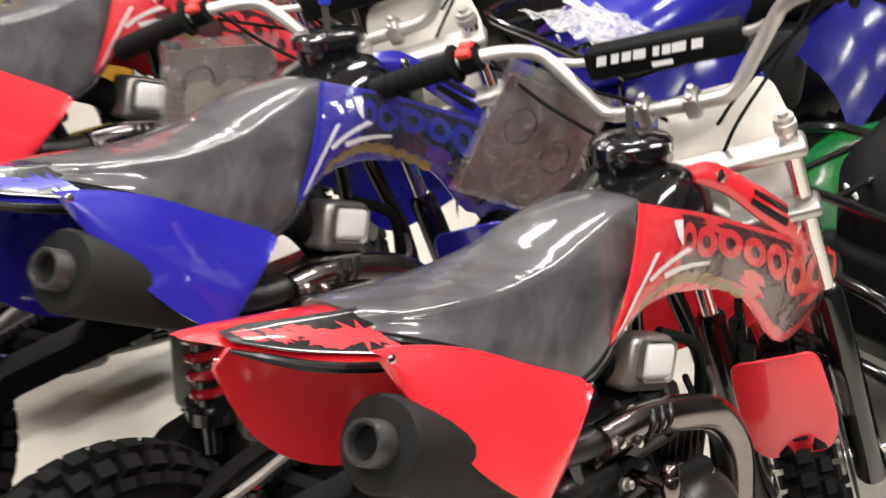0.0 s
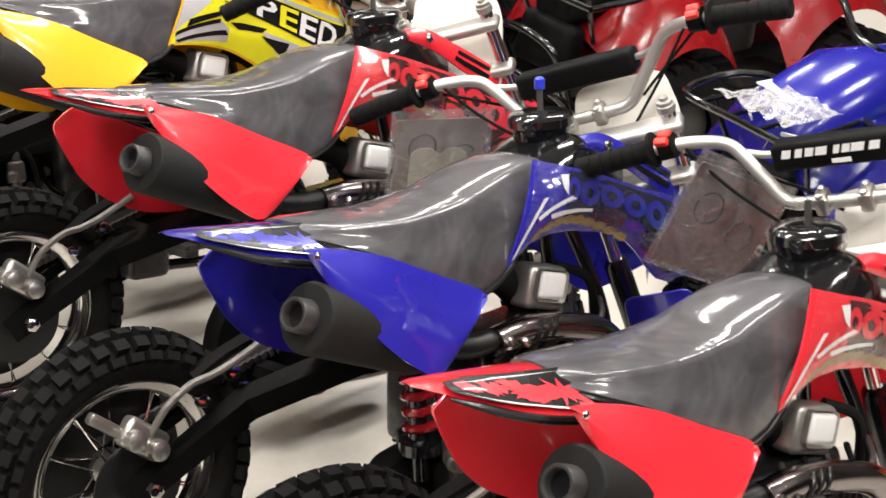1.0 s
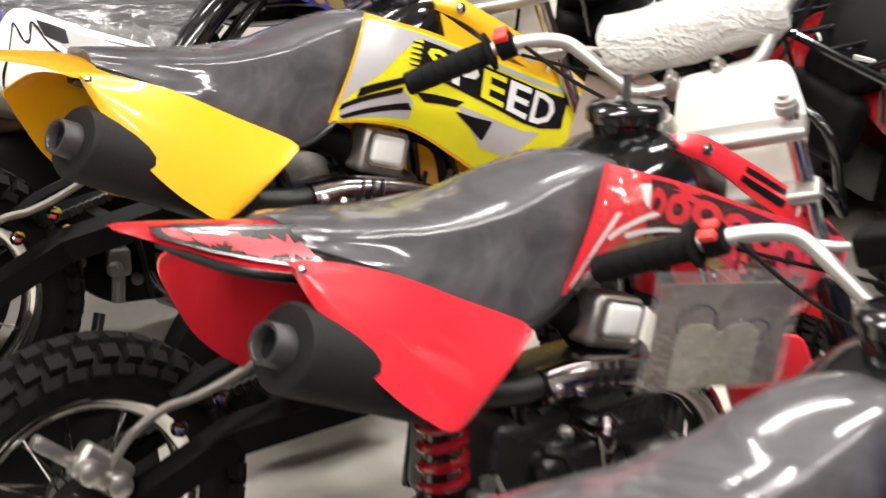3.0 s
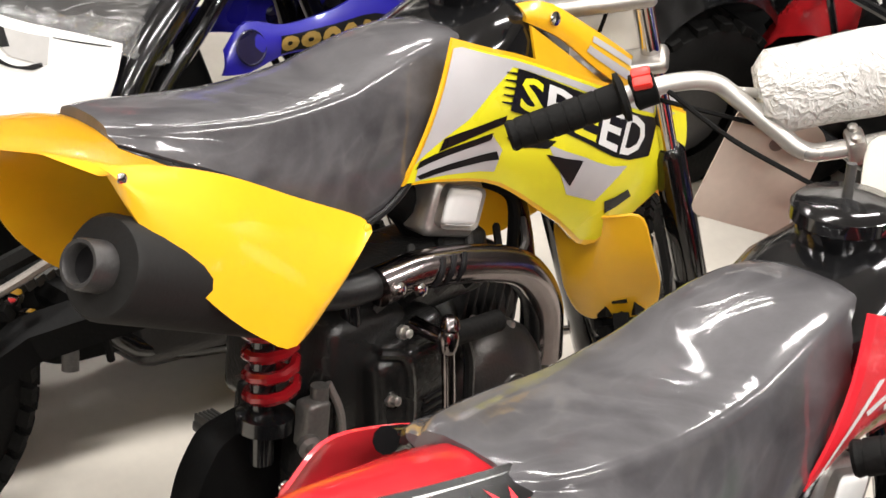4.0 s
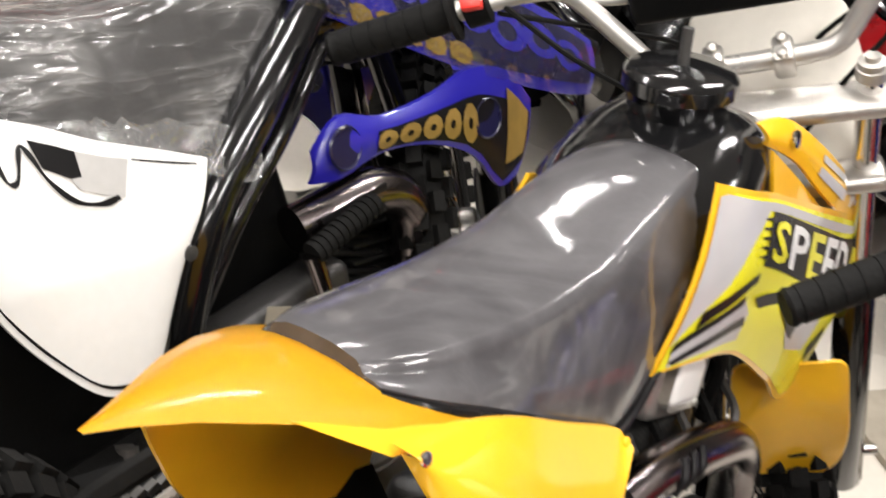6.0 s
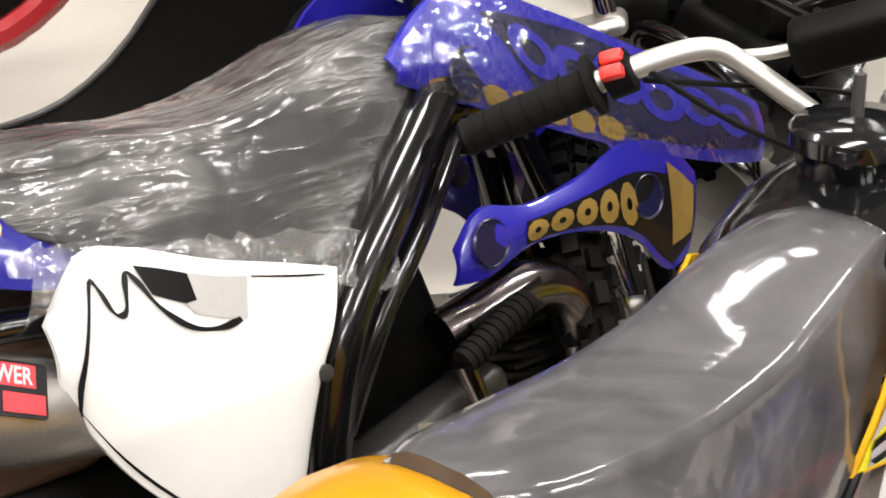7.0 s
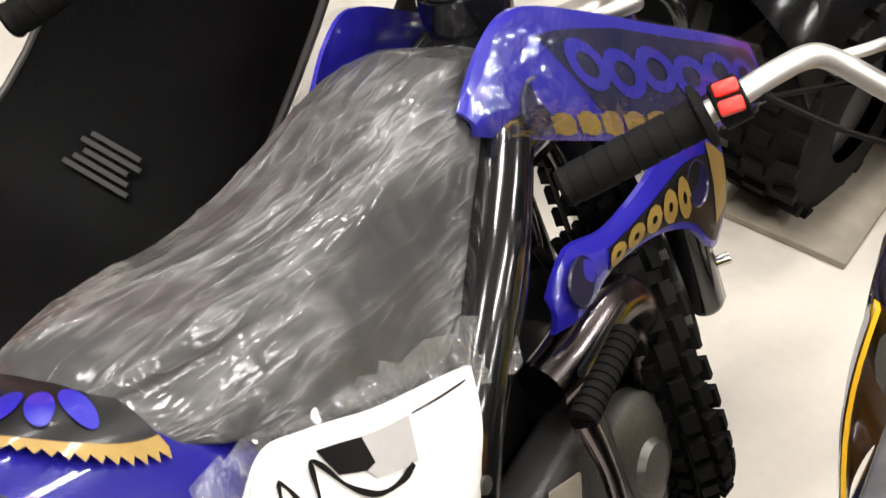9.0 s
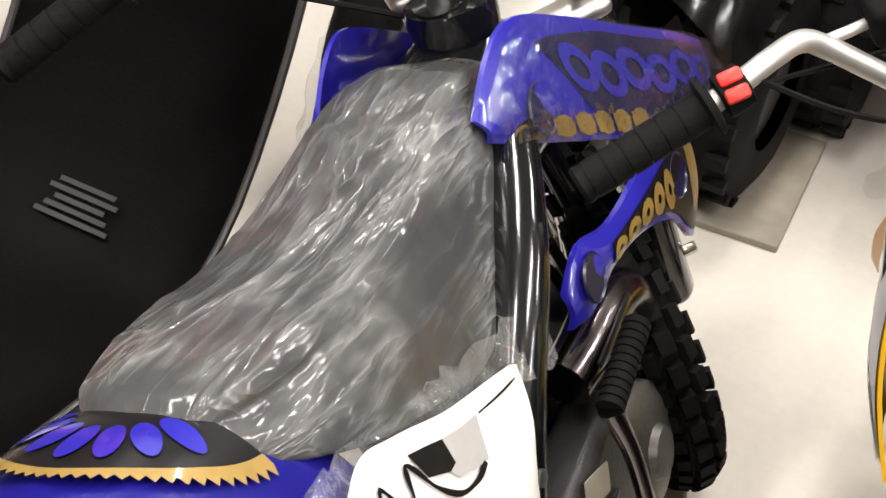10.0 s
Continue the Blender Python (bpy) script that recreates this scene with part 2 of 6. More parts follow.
def clear_film(name, amount=0.25, crease=0.6, scale=10.0, shiny=0.16):
    """Thin clear plastic sheet: mostly see-through, with glossy folds."""
    mat = bpy.data.materials.new(name)
    mat.use_nodes = True
    nt = mat.node_tree
    nt.nodes.remove(nt.nodes["Principled BSDF"])
    out = nt.nodes["Material Output"]
    clear, shine, milk = nt.nodes.new("ShaderNodeBsdfTransparent"), nt.nodes.new("ShaderNodeBsdfGlossy"), nt.nodes.new("ShaderNodeBsdfDiffuse")
    shine.inputs["Roughness"].default_value = 0.07
    milk.inputs["Color"].default_value = (0.75, 0.74, 0.73, 1)
    folds = folds_node(nt, scale, (1, 1, 1), 2.0)
    relief = nt.nodes.new("ShaderNodeBump")
    relief.inputs["Strength"].default_value, relief.inputs["Distance"].default_value = crease, 0.01
    nt.links.new(folds, relief.inputs["Height"])
    nt.links.new(relief.outputs[0], shine.inputs["Normal"])
    haze = nt.nodes.new("ShaderNodeMapRange")
    haze.inputs["From Min"].default_value, haze.inputs["From Max"].default_value = 0.0, 0.8
    haze.inputs["To Min"].default_value, haze.inputs["To Max"].default_value = amount * 0.15, amount
    nt.links.new(folds, haze.inputs["Value"])
    first, second = nt.nodes.new("ShaderNodeMixShader"), nt.nodes.new("ShaderNodeMixShader")
    nt.links.new(haze.outputs[0], first.inputs[0])
    nt.links.new(clear.outputs[0], first.inputs[1])
    nt.links.new(milk.outputs[0], first.inputs[2])
    second.inputs[0].default_value = shiny
    nt.links.new(first.outputs[0], second.inputs[1])
    nt.links.new(shine.outputs[0], second.inputs[2])
    nt.links.new(second.outputs[0], out.inputs[0])
    return mat


RED = material("red_plastic", (0.76, 0.022, 0.036), 0.34, 0, 1.0, 0.03, 45, 0.05, 0.2, 6.0, 0.035)
BLUE = material("blue_plastic", (0.018, 0.014, 0.31), 0.3, 0, 1.0, 0.03, 45, 0.06, 0.2, 6.0, 0.03)
YELLOW = material("yellow_plastic", (0.85, 0.46, 0.012), 0.36, 0, 0.8, 0.03, 45, 0.05, 0.2, 6.0, 0.06)
LEMON = material("lemon_sticker", (0.78, 0.72, 0.02), 0.3, 0, 0.3, 0, 50, 0.05)
WHITE = material("white_plastic", (0.8, 0.79, 0.77), 0.34, 0, 0.3, 0.02, 80, 0.04)
SILVER_STICKER = material("silver_sticker", (0.55, 0.53, 0.54), 0.35, 0.2, 0.2, 0, 40, 0.06)
GOLD_STICKER = material("gold_sticker", (0.26, 0.165, 0.04), 0.4, 0.1, 0.3, 0, 60, 0.25)
BLACK_STICKER = material("black_sticker", (0.008, 0.0075, 0.008), 0.3, 0, 0.1, 0, 60, 0.2, ior=1.3)
DARK_RED = material("dark_red_sticker", (0.06, 0.005, 0.007), 0.28, 0, 0.2, 0, 60, 0.2)
DARK_BLUE = material("dark_blue_sticker", (0.008, 0.008, 0.04), 0.28, 0, 0.2, 0, 60, 0.2)
WHITE_STICKER = material("white_sticker", (0.8, 0.79, 0.78), 0.35, 0, 0.2, 0, 60, 0.04)
GLOSS_BLACK = material("gloss_black_plastic", (0.006, 0.006, 0.0065), 0.14, 0, 0.5, 0.02, 70, 0.2)
MATT_BLACK = material("matt_black_plastic", (0.004, 0.004, 0.004), 0.5, 0, 0, 0.12, 180, 0.25, ior=1.18)
FRAME_BLACK = material("black_frame_paint", (0.005, 0.005, 0.0055), 0.16, 0, 0.6, 0.03, 60, 0.2, 0.25, 6.0, 0.03)
RUBBER = material("black_rubber", (0.007, 0.0068, 0.0065), 0.66, 0, 0, 0.25, 140, 0.3, 0.2, 6.0, 0.05, 1.2)
MUFFLER_PAINT = material("dark_grey_muffler_paint", (0.012, 0.0115, 0.011), 0.55, 0.0, 0, 0.1, 200, 0.2, ior=1.25)
TIP_GREY = material("grey_cast_metal", (0.08, 0.077, 0.074), 0.42, 0.5, 0, 0.1, 160, 0.2)
ENGINE_GREY = material("dark_engine_casting", (0.045, 0.043, 0.042), 0.36, 0.35, 0, 0.2, 240, 0.25)
CASE_BLACK = material("black_cast_engine_case", (0.016, 0.0155, 0.015), 0.3, 0.2, 0.15, 0.25, 220, 0.3)
COVER_GREY = material("satin_dark_metal", (0.075, 0.07, 0.066), 0.33, 0.7, 0, 0.12, 260, 0.2)
DULL_ALLOY = material("dull_cast_alloy", (0.16, 0.15, 0.14), 0.45, 0.6, 0, 0.15, 200, 0.25)
ENGINE_BLACK = material("black_engine_paint", (0.012, 0.012, 0.012), 0.35, 0.2, 0, 0.2, 200, 0.3)
ALLOY = material("cast_alloy", (0.48, 0.46, 0.43), 0.34, 0.85, 0, 0.12, 200, 0.12)
CHROME = material("chrome", (0.72, 0.7, 0.68), 0.1, 1.0, 0, 0, 40, 0.05, 0.5)
SMOKED_CHROME = material("dark_chrome", (0.24, 0.21, 0.21), 0.16, 1.0, 0, 0.02, 60, 0.15, 0.5)
BAR_GREY = material("silver_bar_paint", (0.52, 0.5, 0.47), 0.3, 0.7, 0, 0.03, 160, 0.06)
HOSE_GREY = material("braided_hose", (0.24, 0.22, 0.2), 0.45, 0.4, 0, 0.3, 400, 0.25)
SPRING_RED = material("red_spring_paint", (0.25, 0.006, 0.01), 0.22, 0.2, 0.6, 0.02, 90, 0.1)
SWITCH_RED = material("red_switch_plastic", (0.8, 0.03, 0.02), 0.35, 0, 0.2, 0, 60, 0.05)
KEY_BLUE = material("blue_valve_cap", (0.03, 0.05, 0.6), 0.3, 0.3, 0.3, 0, 60, 0.05)
PLATE_WHITE = material("ivory_number_plate", (0.66, 0.62, 0.55), 0.42, 0, 0.1, 0.04, 70, 0.06)
CARD = material("brown_card", (0.16, 0.12, 0.1), 0.75, 0, 0, 0.1, 120, 0.12)
PAPER = material("white_paper", (0.72, 0.7, 0.7), 0.7, 0, 0, 0.05, 90, 0.06)
WOOD = material("grey_board", (0.3, 0.265, 0.21), 0.7, 0, 0, 0.25, 40, 0.2)
RUSTY = material("dull_bronze_case", (0.16, 0.1, 0.07), 0.45, 0.5, 0, 0.2, 120, 0.25)
SEAT = wrapped("grey_vinyl_under_film", (0.036, 0.034, 0.037), 0.2, 0.055, 3.6, (1.0, 1.3, 1.3), 0.085, (0.31, 0.30, 0.31), 1.9, 0.01, 0.0)
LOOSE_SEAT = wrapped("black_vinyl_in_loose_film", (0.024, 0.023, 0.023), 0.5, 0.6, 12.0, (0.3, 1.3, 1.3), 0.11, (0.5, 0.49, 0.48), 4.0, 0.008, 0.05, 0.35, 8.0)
BUBBLE = wrapped("white_bubble_wrap", (0.62, 0.6, 0.56), 0.5, 0.9, 22.0, (1, 1, 1), 0.15, (0.8, 0.79, 0.77), 1.6, 0.006, 0.1)
FILM = clear_film("clear_plastic_bag", 0.14)
WRAP_FILM = clear_film("thin_wrapping_film", 0.01, 0.5, 5.0, 0.09)
MILKY_FILM = clear_film("milky_plastic_bag", 0.5, 0.8, 16)


def floor_material():
    """Pale sealed concrete with scuffs, fine pits and slow stains."""
    mat = material("pale_sealed_concrete", (0.62, 0.575, 0.505), 0.34, 0, 0, 0.06, 55, 0.07, 0.35, 1.3)
    return mat


FLOOR = floor_material()
WALL = material("dark_painted_wall", (0.055, 0.05, 0.05), 0.7, 0, 0, 0.1, 80, 0.15, 0.2, 1.0)
CEILING = material("grey_ceiling_board", (0.3, 0.29, 0.28), 0.8, 0, 0, 0.15, 60, 0.05, 0.1, 1.0)

# ---- floor, walls, ceiling ----
X0, X1, Y0, Y1 = -4.5, 6.5, -4.5, 8.0
bm = bmesh.new()
block(bm, (X1 - X0, Y1 - Y0, 0.1), pose((X0 + X1) / 2, (Y0 + Y1) / 2, -0.05), 0)
tagged(part("floor", bm, FLOOR, smooth=False), "pale beige sealed concrete showroom floor with scuffs", "floor", kind="structure")
bm = bmesh.new()
block(bm, (X1 - X0, Y1 - Y0, 0.1), pose((X0 + X1) / 2, (Y0 + Y1) / 2, CEILING_Z + 0.05), 0)
tagged(part("ceiling", bm, CEILING, smooth=False), "grey board ceiling above rows of fluorescent tubes", "ceiling", kind="structure")
for nm, size, at in (("wall_north", (X1 - X0, 0.15, CEILING_Z), ((X0 + X1) / 2, Y1 + 0.075)), ("wall_south", (X1 - X0, 0.15, CEILING_Z), ((X0 + X1) / 2, Y0 - 0.075)),
                     ("wall_east", (0.15, Y1 - Y0, CEILING_Z), (X1 + 0.075, (Y0 + Y1) / 2)), ("wall_west", (0.15, Y1 - Y0, CEILING_Z), (X0 - 0.075, (Y0 + Y1) / 2))):
    bm = bmesh.new()
    block(bm, size, pose(at[0], at[1], CEILING_Z / 2), 0)
    tagged(part(nm, bm, WALL, smooth=False), "dark painted showroom wall in shade", "wall", kind="structure")
for lx, ly in TUBES:
    lamp_body = thing("ceiling_light", "white fluorescent ceiling light fixture", "lamp", pose(lx, ly, CEILING_Z), "ceiling lights")
    bm = bmesh.new()
    block(bm, (1.32, 0.26, 0.06), pose(0, 0, -0.03), 0.01)
    part("housing", bm, WHITE, lamp_body)


# ---- bike parts ----
def wheel(parent, centre, radius, rim_radius, width, m, knob=0.012, spokes=24, name="rear_wheel"):
    """A spoked wheel with a knobbly tyre; m turns it from the y axis."""
    hub = new(name)
    hub.parent = parent
    hub.matrix_local = Matrix.Translation(centre) @ m
    bm = bmesh.new()
    rows = []
    core = radius - knob
    mid = (core + rim_radius) / 2
    for k in range(49):
        a = 2 * math.pi * k / 48
        ring = []
        for j in range(12):
            b = 2 * math.pi * j / 12
            r = mid + (core - mid) * math.cos(b)
            y = width / 2 * math.sin(b) * (1.0 - 0.12 * math.cos(b))
            ring.append((math.cos(a) * r, y, math.sin(a) * r))
        rows.append(ring)
    grid(bm, rows[:-1] + [rows[0]], True)
    bmesh.ops.remove_doubles(bm, verts=bm.verts, dist=1e-5)
    part("tyre", bm, RUBBER, hub, "knobbly black off-road tyre")
    count = 40
    for n, (y, tilt, w, off) in enumerate(((0, 0, 0.3, 0), (-0.33, 32, 0.24, 0.5), (0.33, -32, 0.24, 0.5), (-0.52, 62, 0.16, 0), (0.52, -62, 0.16, 0))):
        r = core - (0 if y == 0 else (0.008 if abs(y) < 0.4 else 0.024)) + knob * 0.45
        bm = bmesh.new()
        block(bm, (knob * 1.25, width * w, 2 * math.pi * radius / count * 0.6), Matrix.Translation((r, y * width, 0)) @ Matrix.Rotation(radians(-tilt), 4, "Z"), 0)
        first = part("tread_knob", bm, RUBBER, hub, smooth=False)
        first.matrix_local = Matrix.Rotation(-off * 2 * math.pi / count, 4, "Y")
        for k in range(1, count):
            ob = new("tread_knob", first.data)
            ob.parent = hub
            ob.matrix_local = Matrix.Rotation(-(k + off) * 2 * math.pi / count, 4, "Y")
    bm = bmesh.new()
    rows = []
    for k in range(48):
        a = 2 * math.pi * k / 48
        rows.append([(math.cos(a) * r, y, math.sin(a) * r) for y, r in ((-0.024, rim_radius + 0.004), (-0.02, rim_radius - 0.012), (-0.01, rim_radius - 0.02), (0.01, rim_radius - 0.02), (0.02, rim_radius - 0.012), (0.024, rim_radius + 0.004))])
    grid(bm, rows + [rows[0]])
    bmesh.ops.remove_doubles(bm, verts=bm.verts, dist=1e-5)
    part("rim", bm, CHROME, hub, "chrome wheel rim")
    bm = bmesh.new()
    lathe(bm, [(-0.05, 0.012), (-0.048, 0.03), (-0.03, 0.032), (-0.025, 0.02), (0.025, 0.02), (0.03, 0.032), (0.048, 0.03), (0.05, 0.012)], (0, 0, 0), (0, 1, 0), 20)
    part("hub", bm, ALLOY, hub)
    bm = bmesh.new()
    lathe(bm, [(-0.058, 0.05), (-0.058, 0.08), (-0.054, 0.08), (-0.054, 0.05)], (0, 0, 0), (0, 1, 0), 32)
    part("brake_disc", bm, ENGINE_BLACK, hub)
    if name == "rear_wheel":
        # solid oversized disc, added to darken the bright floor seen between the spokes
        bm = bmesh.new()
        lathe(bm, [(0.044, 0.03), (0.044, rim_radius * 0.86), (0.05, rim_radius * 0.86), (0.05, 0.03)], (0, 0, 0), (0, 1, 0), 40)
        part("sprocket", bm, ENGINE_BLACK, hub, "solid dark sprocket disc, added as shade behind the spokes")
    shared = None
    for k in range(spokes):
        a = 2 * math.pi * k / spokes
        lean = radians(24) * (1 if k % 2 else -1)
        side = -0.03 if (k // 2) % 2 else 0.03
        if shared is None or k < 4:
            bm = bmesh.new()
            p = Vector((math.cos(a) * 0.03, side, math.sin(a) * 0.03))
            q = Vector((math.cos(a + lean) * (rim_radius - 0.012), side * 0.2, math.sin(a + lean) * (rim_radius - 0.012)))
            rod(bm, p, q, 0.0018, 5)
            ob = part("spoke", bm, CHROME, hub)
            shared = shared or []
            shared.append((ob.data, a))
        else:
            data, first = shared[k % 4]
            ob = new("spoke", data)
            ob.parent = hub
            ob.matrix_local = Matrix.Rotation(-(a - first), 4, "Y")
    return hub


def spring(bm, low, high, radius, turns, wire):
    low, high = Vector(low), Vector(high)
    axis = (high - low)
    side = axis.orthogonal().normalized()
    up = axis.normalized().cross(side)
    pts = []
    n = int(turns * 10)
    for k in range(n + 1):
        a = 2 * math.pi * turns * k / n
        pts.append(low + axis * (k / n) + (side * math.cos(a) + up * math.sin(a)) * radius)
    return tube(bm, pts, wire, 8, 1)


def steering(bike, head, rake, lock, paint, pad="black", marks=False, fork_head=(0.785, -0.06, 0.815), fork_rake=27, axle=-0.69, tyre=0.222, rim=0.155, flap=True, fork_lock=None, wide=0.07):
    """Handlebar, fork, front wheel, fender and number plate, turned about the raked steering axis."""
    def turned(centre, angle, lock=lock):
        axis = Vector((-math.sin(radians(angle)), 0, math.cos(radians(angle))))
        u = Vector((math.cos(radians(angle)), 0, math.sin(radians(angle))))
        basis = Matrix((u, Vector((0, 1, 0)), axis)).transposed().to_4x4()
        return Matrix.Translation(centre) @ Matrix.Rotation(radians(lock), 4, axis) @ basis, basis
    bar = new("handlebar")
    bar.parent = bike
    bar.matrix_local, _ = turned(head, rake)
    half = [(0.003, 0.41, 0.115), (0.012, 0.33, 0.122), (0.021, 0.265, 0.124), (0.04, 0.215, 0.112), (0.056, 0.178, 0.09), (0.05, 0.155, 0.066), (0.025, 0.12, 0.03), (0.006, 0.092, 0.004), (0.0, 0.05, 0.0)]
    bm = bmesh.new()
    tube(bm, half + [(x, -y, z) for x, y, z in half[::-1]], 0.011, 12, 5)
    part("bar_tube", bm, BAR_GREY, bar, "silver painted steel handlebar tube")
    for side in (1, -1):
        a, b = Vector((0.019, side * 0.275, 0.124)), Vector((0.002, side * 0.415, 0.115))
        d = (b - a).normalized()
        bm = bmesh.new()
        prof = [(0, 0.019), (0.003, 0.029), (0.008, 0.029), (0.011, 0.0185)]
        for k in range(6):
            t = 0.016 + k * 0.019
            prof += [(t, 0.0185), (t + 0.0165, 0.0183), (t + 0.0168, 0.0172), (t + 0.0187, 0.0172)]
        prof += [(0.136, 0.0185), (0.14, 0.016)]
        lathe(bm, prof, a, d, 16)
        part("grip", bm, RUBBER, bar, "ribbed black rubber grip")
        bm = bmesh.new()
        lathe(bm, [(0, 0.015), (0.002, 0.021), (0.026, 0.021), (0.028, 0.015)], a - d * 0.034, d, 16)
        box = part("switch_box", bm, MATT_BLACK, bar)
        bm = bmesh.new()
        for off in (-0.009, 0.009):
            block(bm, (0.013, 0.022, 0.012), Matrix.Translation(a - d * 0.02) @ pose(off - 0.006, 0, 0.02, 0, -18, 0), 0.003)
        part("switch", bm, SWITCH_RED, box, "red stop switch")
    bm = bmesh.new()
    tube(bm, [(0.03, 0.24, 0.1), (0.05, 0.15, 0.03), (0.06, 0.08, -0.02), (0.05, 0.03, -0.06)], 0.0028, 6, 6)
    part("cable", bm, RUBBER, bar)
    for path in ([(0.03, -0.24, 0.1), (0.055, -0.15, 0.02), (0.06, -0.08, -0.04), (0.05, -0.02, -0.1)], [(0.025, 0.23, 0.115), (-0.005, 0.17, 0.05), (-0.03, 0.09, -0.02), (-0.03, 0.03, -0.09)], [(0.028, -0.23, 0.115), (0.0, -0.16, 0.04), (-0.02, -0.09, -0.03), (-0.03, -0.04, -0.1)]):
        bm = bmesh.new()
        tube(bm, path, 0.003, 6, 6)
        part("cable", bm, RUBBER, bar)
    bm = bmesh.new()
    tube(bm, [(0.054, 0.165, 0.075), (0.064, 0.1, 0.052), (0.066, -0.1, 0.052), (0.054, -0.165, 0.075)], 0.006, 10, 3)
    part("crossbar", bm, BAR_GREY, bar)
    bm = bmesh.new()
    turn = pose(0.066, 0, 0.05, 0, 20, 0)
    if pad == "wrap":
        lathe(bm, [(-0.15, 0.012), (-0.145, 0.038), (-0.125, 0.05), (-0.06, 0.047), (0, 0.051), (0.06, 0.047), (0.11, 0.05), (0.128, 0.036), (0.132, 0.012)], (0.06, 0, 0.055), (0, 1, 0), 24)
        for v in bm.verts:
            v.co += Vector((noise.noise(v.co * 40), noise.noise(v.co * 40 + Vector((5, 0, 0))), noise.noise(v.co * 40 + Vector((0, 9, 0))))) * 0.006
        part("pad", bm, BUBBLE, bar, "crossbar pad in milky white bubble wrap")
    else:
        block(bm, (0.05, 0.225, 0.046), turn, 0.01, 3)
        pad_ob = part("pad", bm, MATT_BLACK, bar, "black foam crossbar pad")
        if marks:
            y = 0.085
            for w in (0.014, 0.011, 0.013, 0.018, 0.009, 0.012, 0.02, 0.016):
                bm = bmesh.new()
                slab(bm, [(-w / 2 - 0.002, -0.0065), (w / 2 - 0.002, -0.0065), (w / 2 + 0.002, 0.0065), (-w / 2 + 0.002, 0.0065)], 0.0012, turn @ pose(-0.0255, y, 0.006) @ Matrix(((0, 0, 1, 0), (-1, 0, 0, 0), (0, 1, 0, 0), (0, 0, 0, 1))), 0)
                part("lettering_bar", bm, WHITE_STICKER, pad_ob, "white bar in place of a letter")
                y -= w + 0.006
            bm = bmesh.new()
            block(bm, (0.0012, 0.03, 0.007), turn @ pose(-0.0255, 0.0, -0.012), 0)
            part("lettering_bar", bm, WHITE_STICKER, pad_ob, "white bar in place of a letter")
    for v in (0.035, -0.035):
        bm = bmesh.new()
        block(bm, (0.034, 0.022, 0.034), pose(0.0, v, 0.0), 0.005)
        for dx in (-0.01, 0.01):
            lathe(bm, [(0, 0.006), (0.006, 0.006), (0.008, 0.003)], (dx, v, 0.016), (0, 0, 1), 8)
        part("bar_clamp", bm, ALLOY, bar)
    fork = new("front_fork")
    fork.parent = bike
    fork.matrix_local, basis = turned(fork_head, fork_rake, lock if fork_lock is None else fork_lock)
    for side in (1, -1):
        bm = bmesh.new()
        rod(bm, (0.035, side * 0.085, 0.0), (0.035, side * 0.085, -0.36), 0.0135, 14)
        leg = part("fork_tube", bm, CHROME, fork, "chrome upper fork tube")
        bm = bmesh.new()
        lathe(bm, [(0, 0.0165), (0.012, 0.0165), (0.013, 0.0145), (0.02, 0.0145), (0.021, 0.008), (0.027, 0.008)], (0.035, side * 0.085, -0.005), (0, 0, 1), 12)
        part("fork_cap", bm, ALLOY, leg)
        bm = bmesh.new()
        lathe(bm, [(0, 0.02), (0.01, 0.025), (0.37, 0.023), (0.38, 0.016)], (0.035, side * 0.085, axle - 0.055), (0, 0, 1), 16)
        part("fork_slider", bm, FRAME_BLACK, leg, "black lower fork leg")
        bm = bmesh.new()
        rod(bm, (0.035, side * 0.05, axle), (0.035, side * 0.125, axle), 0.007, 10)
        part("axle_end", bm, CHROME, leg)
    for w in (-0.03, -0.13):
        bm = bmesh.new()
        block(bm, (0.05, 0.215, 0.022), pose(0.03, 0, w), 0.01, 3)
        part("triple_clamp", bm, ALLOY, fork, "cast alloy fork clamp")
        for side in (1, -1):
            bm = bmesh.new()
            lathe(bm, [(0, 0.008), (0.012, 0.008), (0.014, 0.003)], (0.05, side * 0.085, w + 0.006), (1, 0, 0.3), 8)
            part("clamp_bolt", bm, CHROME, fork)
    bm = bmesh.new()
    plate = rounded([(-0.08, 0.085), (0.08, 0.085), (0.098, -0.0), (0.072, -0.15), (-0.072, -0.15), (-0.098, 0.0)], 0.025)
    slab(bm, plate, 0.004, Matrix.Translation((0.105, 0, -0.05)) @ Matrix.Rotation(radians(40), 4, "Y") @ Matrix(((0, 0, 1, 0), (1, 0, 0, 0), (0, 1, 0, 0), (0, 0, 0, 1))), 0.0015)
    part("number_plate", bm, PLATE_WHITE, fork, "ivory plastic number plate on the fork")
    wheel(fork, (0.035, 0, axle), tyre, rim, wide, basis.inverted(), 0.012, 24, "front_wheel")
    rows = []
    bm = bmesh.new()
    for k in range(19):
        a = radians(5 + 85 * k / 18)
        r = tyre + 0.05 + 0.02 * (k / 18)
        wdt = 0.05 - 0.012 * abs(k / 18 - 0.4)
        c = Vector((0.035 + math.cos(a) * r, 0, axle + math.sin(a) * r))
        rows.append([c + Vector((math.cos(a) * d, v * wdt, math.sin(a) * d)) for v, d in ((-1, -0.03), (-0.9, -0.004), (-0.5, 0.006), (0, 0.009), (0.5, 0.006), (0.9, -0.004), (1, -0.03))])
    grid(bm, rows)
    bmesh.ops.solidify(bm, geom=bm.faces[:], thickness=0.003)
    part("front_fender", bm, paint, fork)
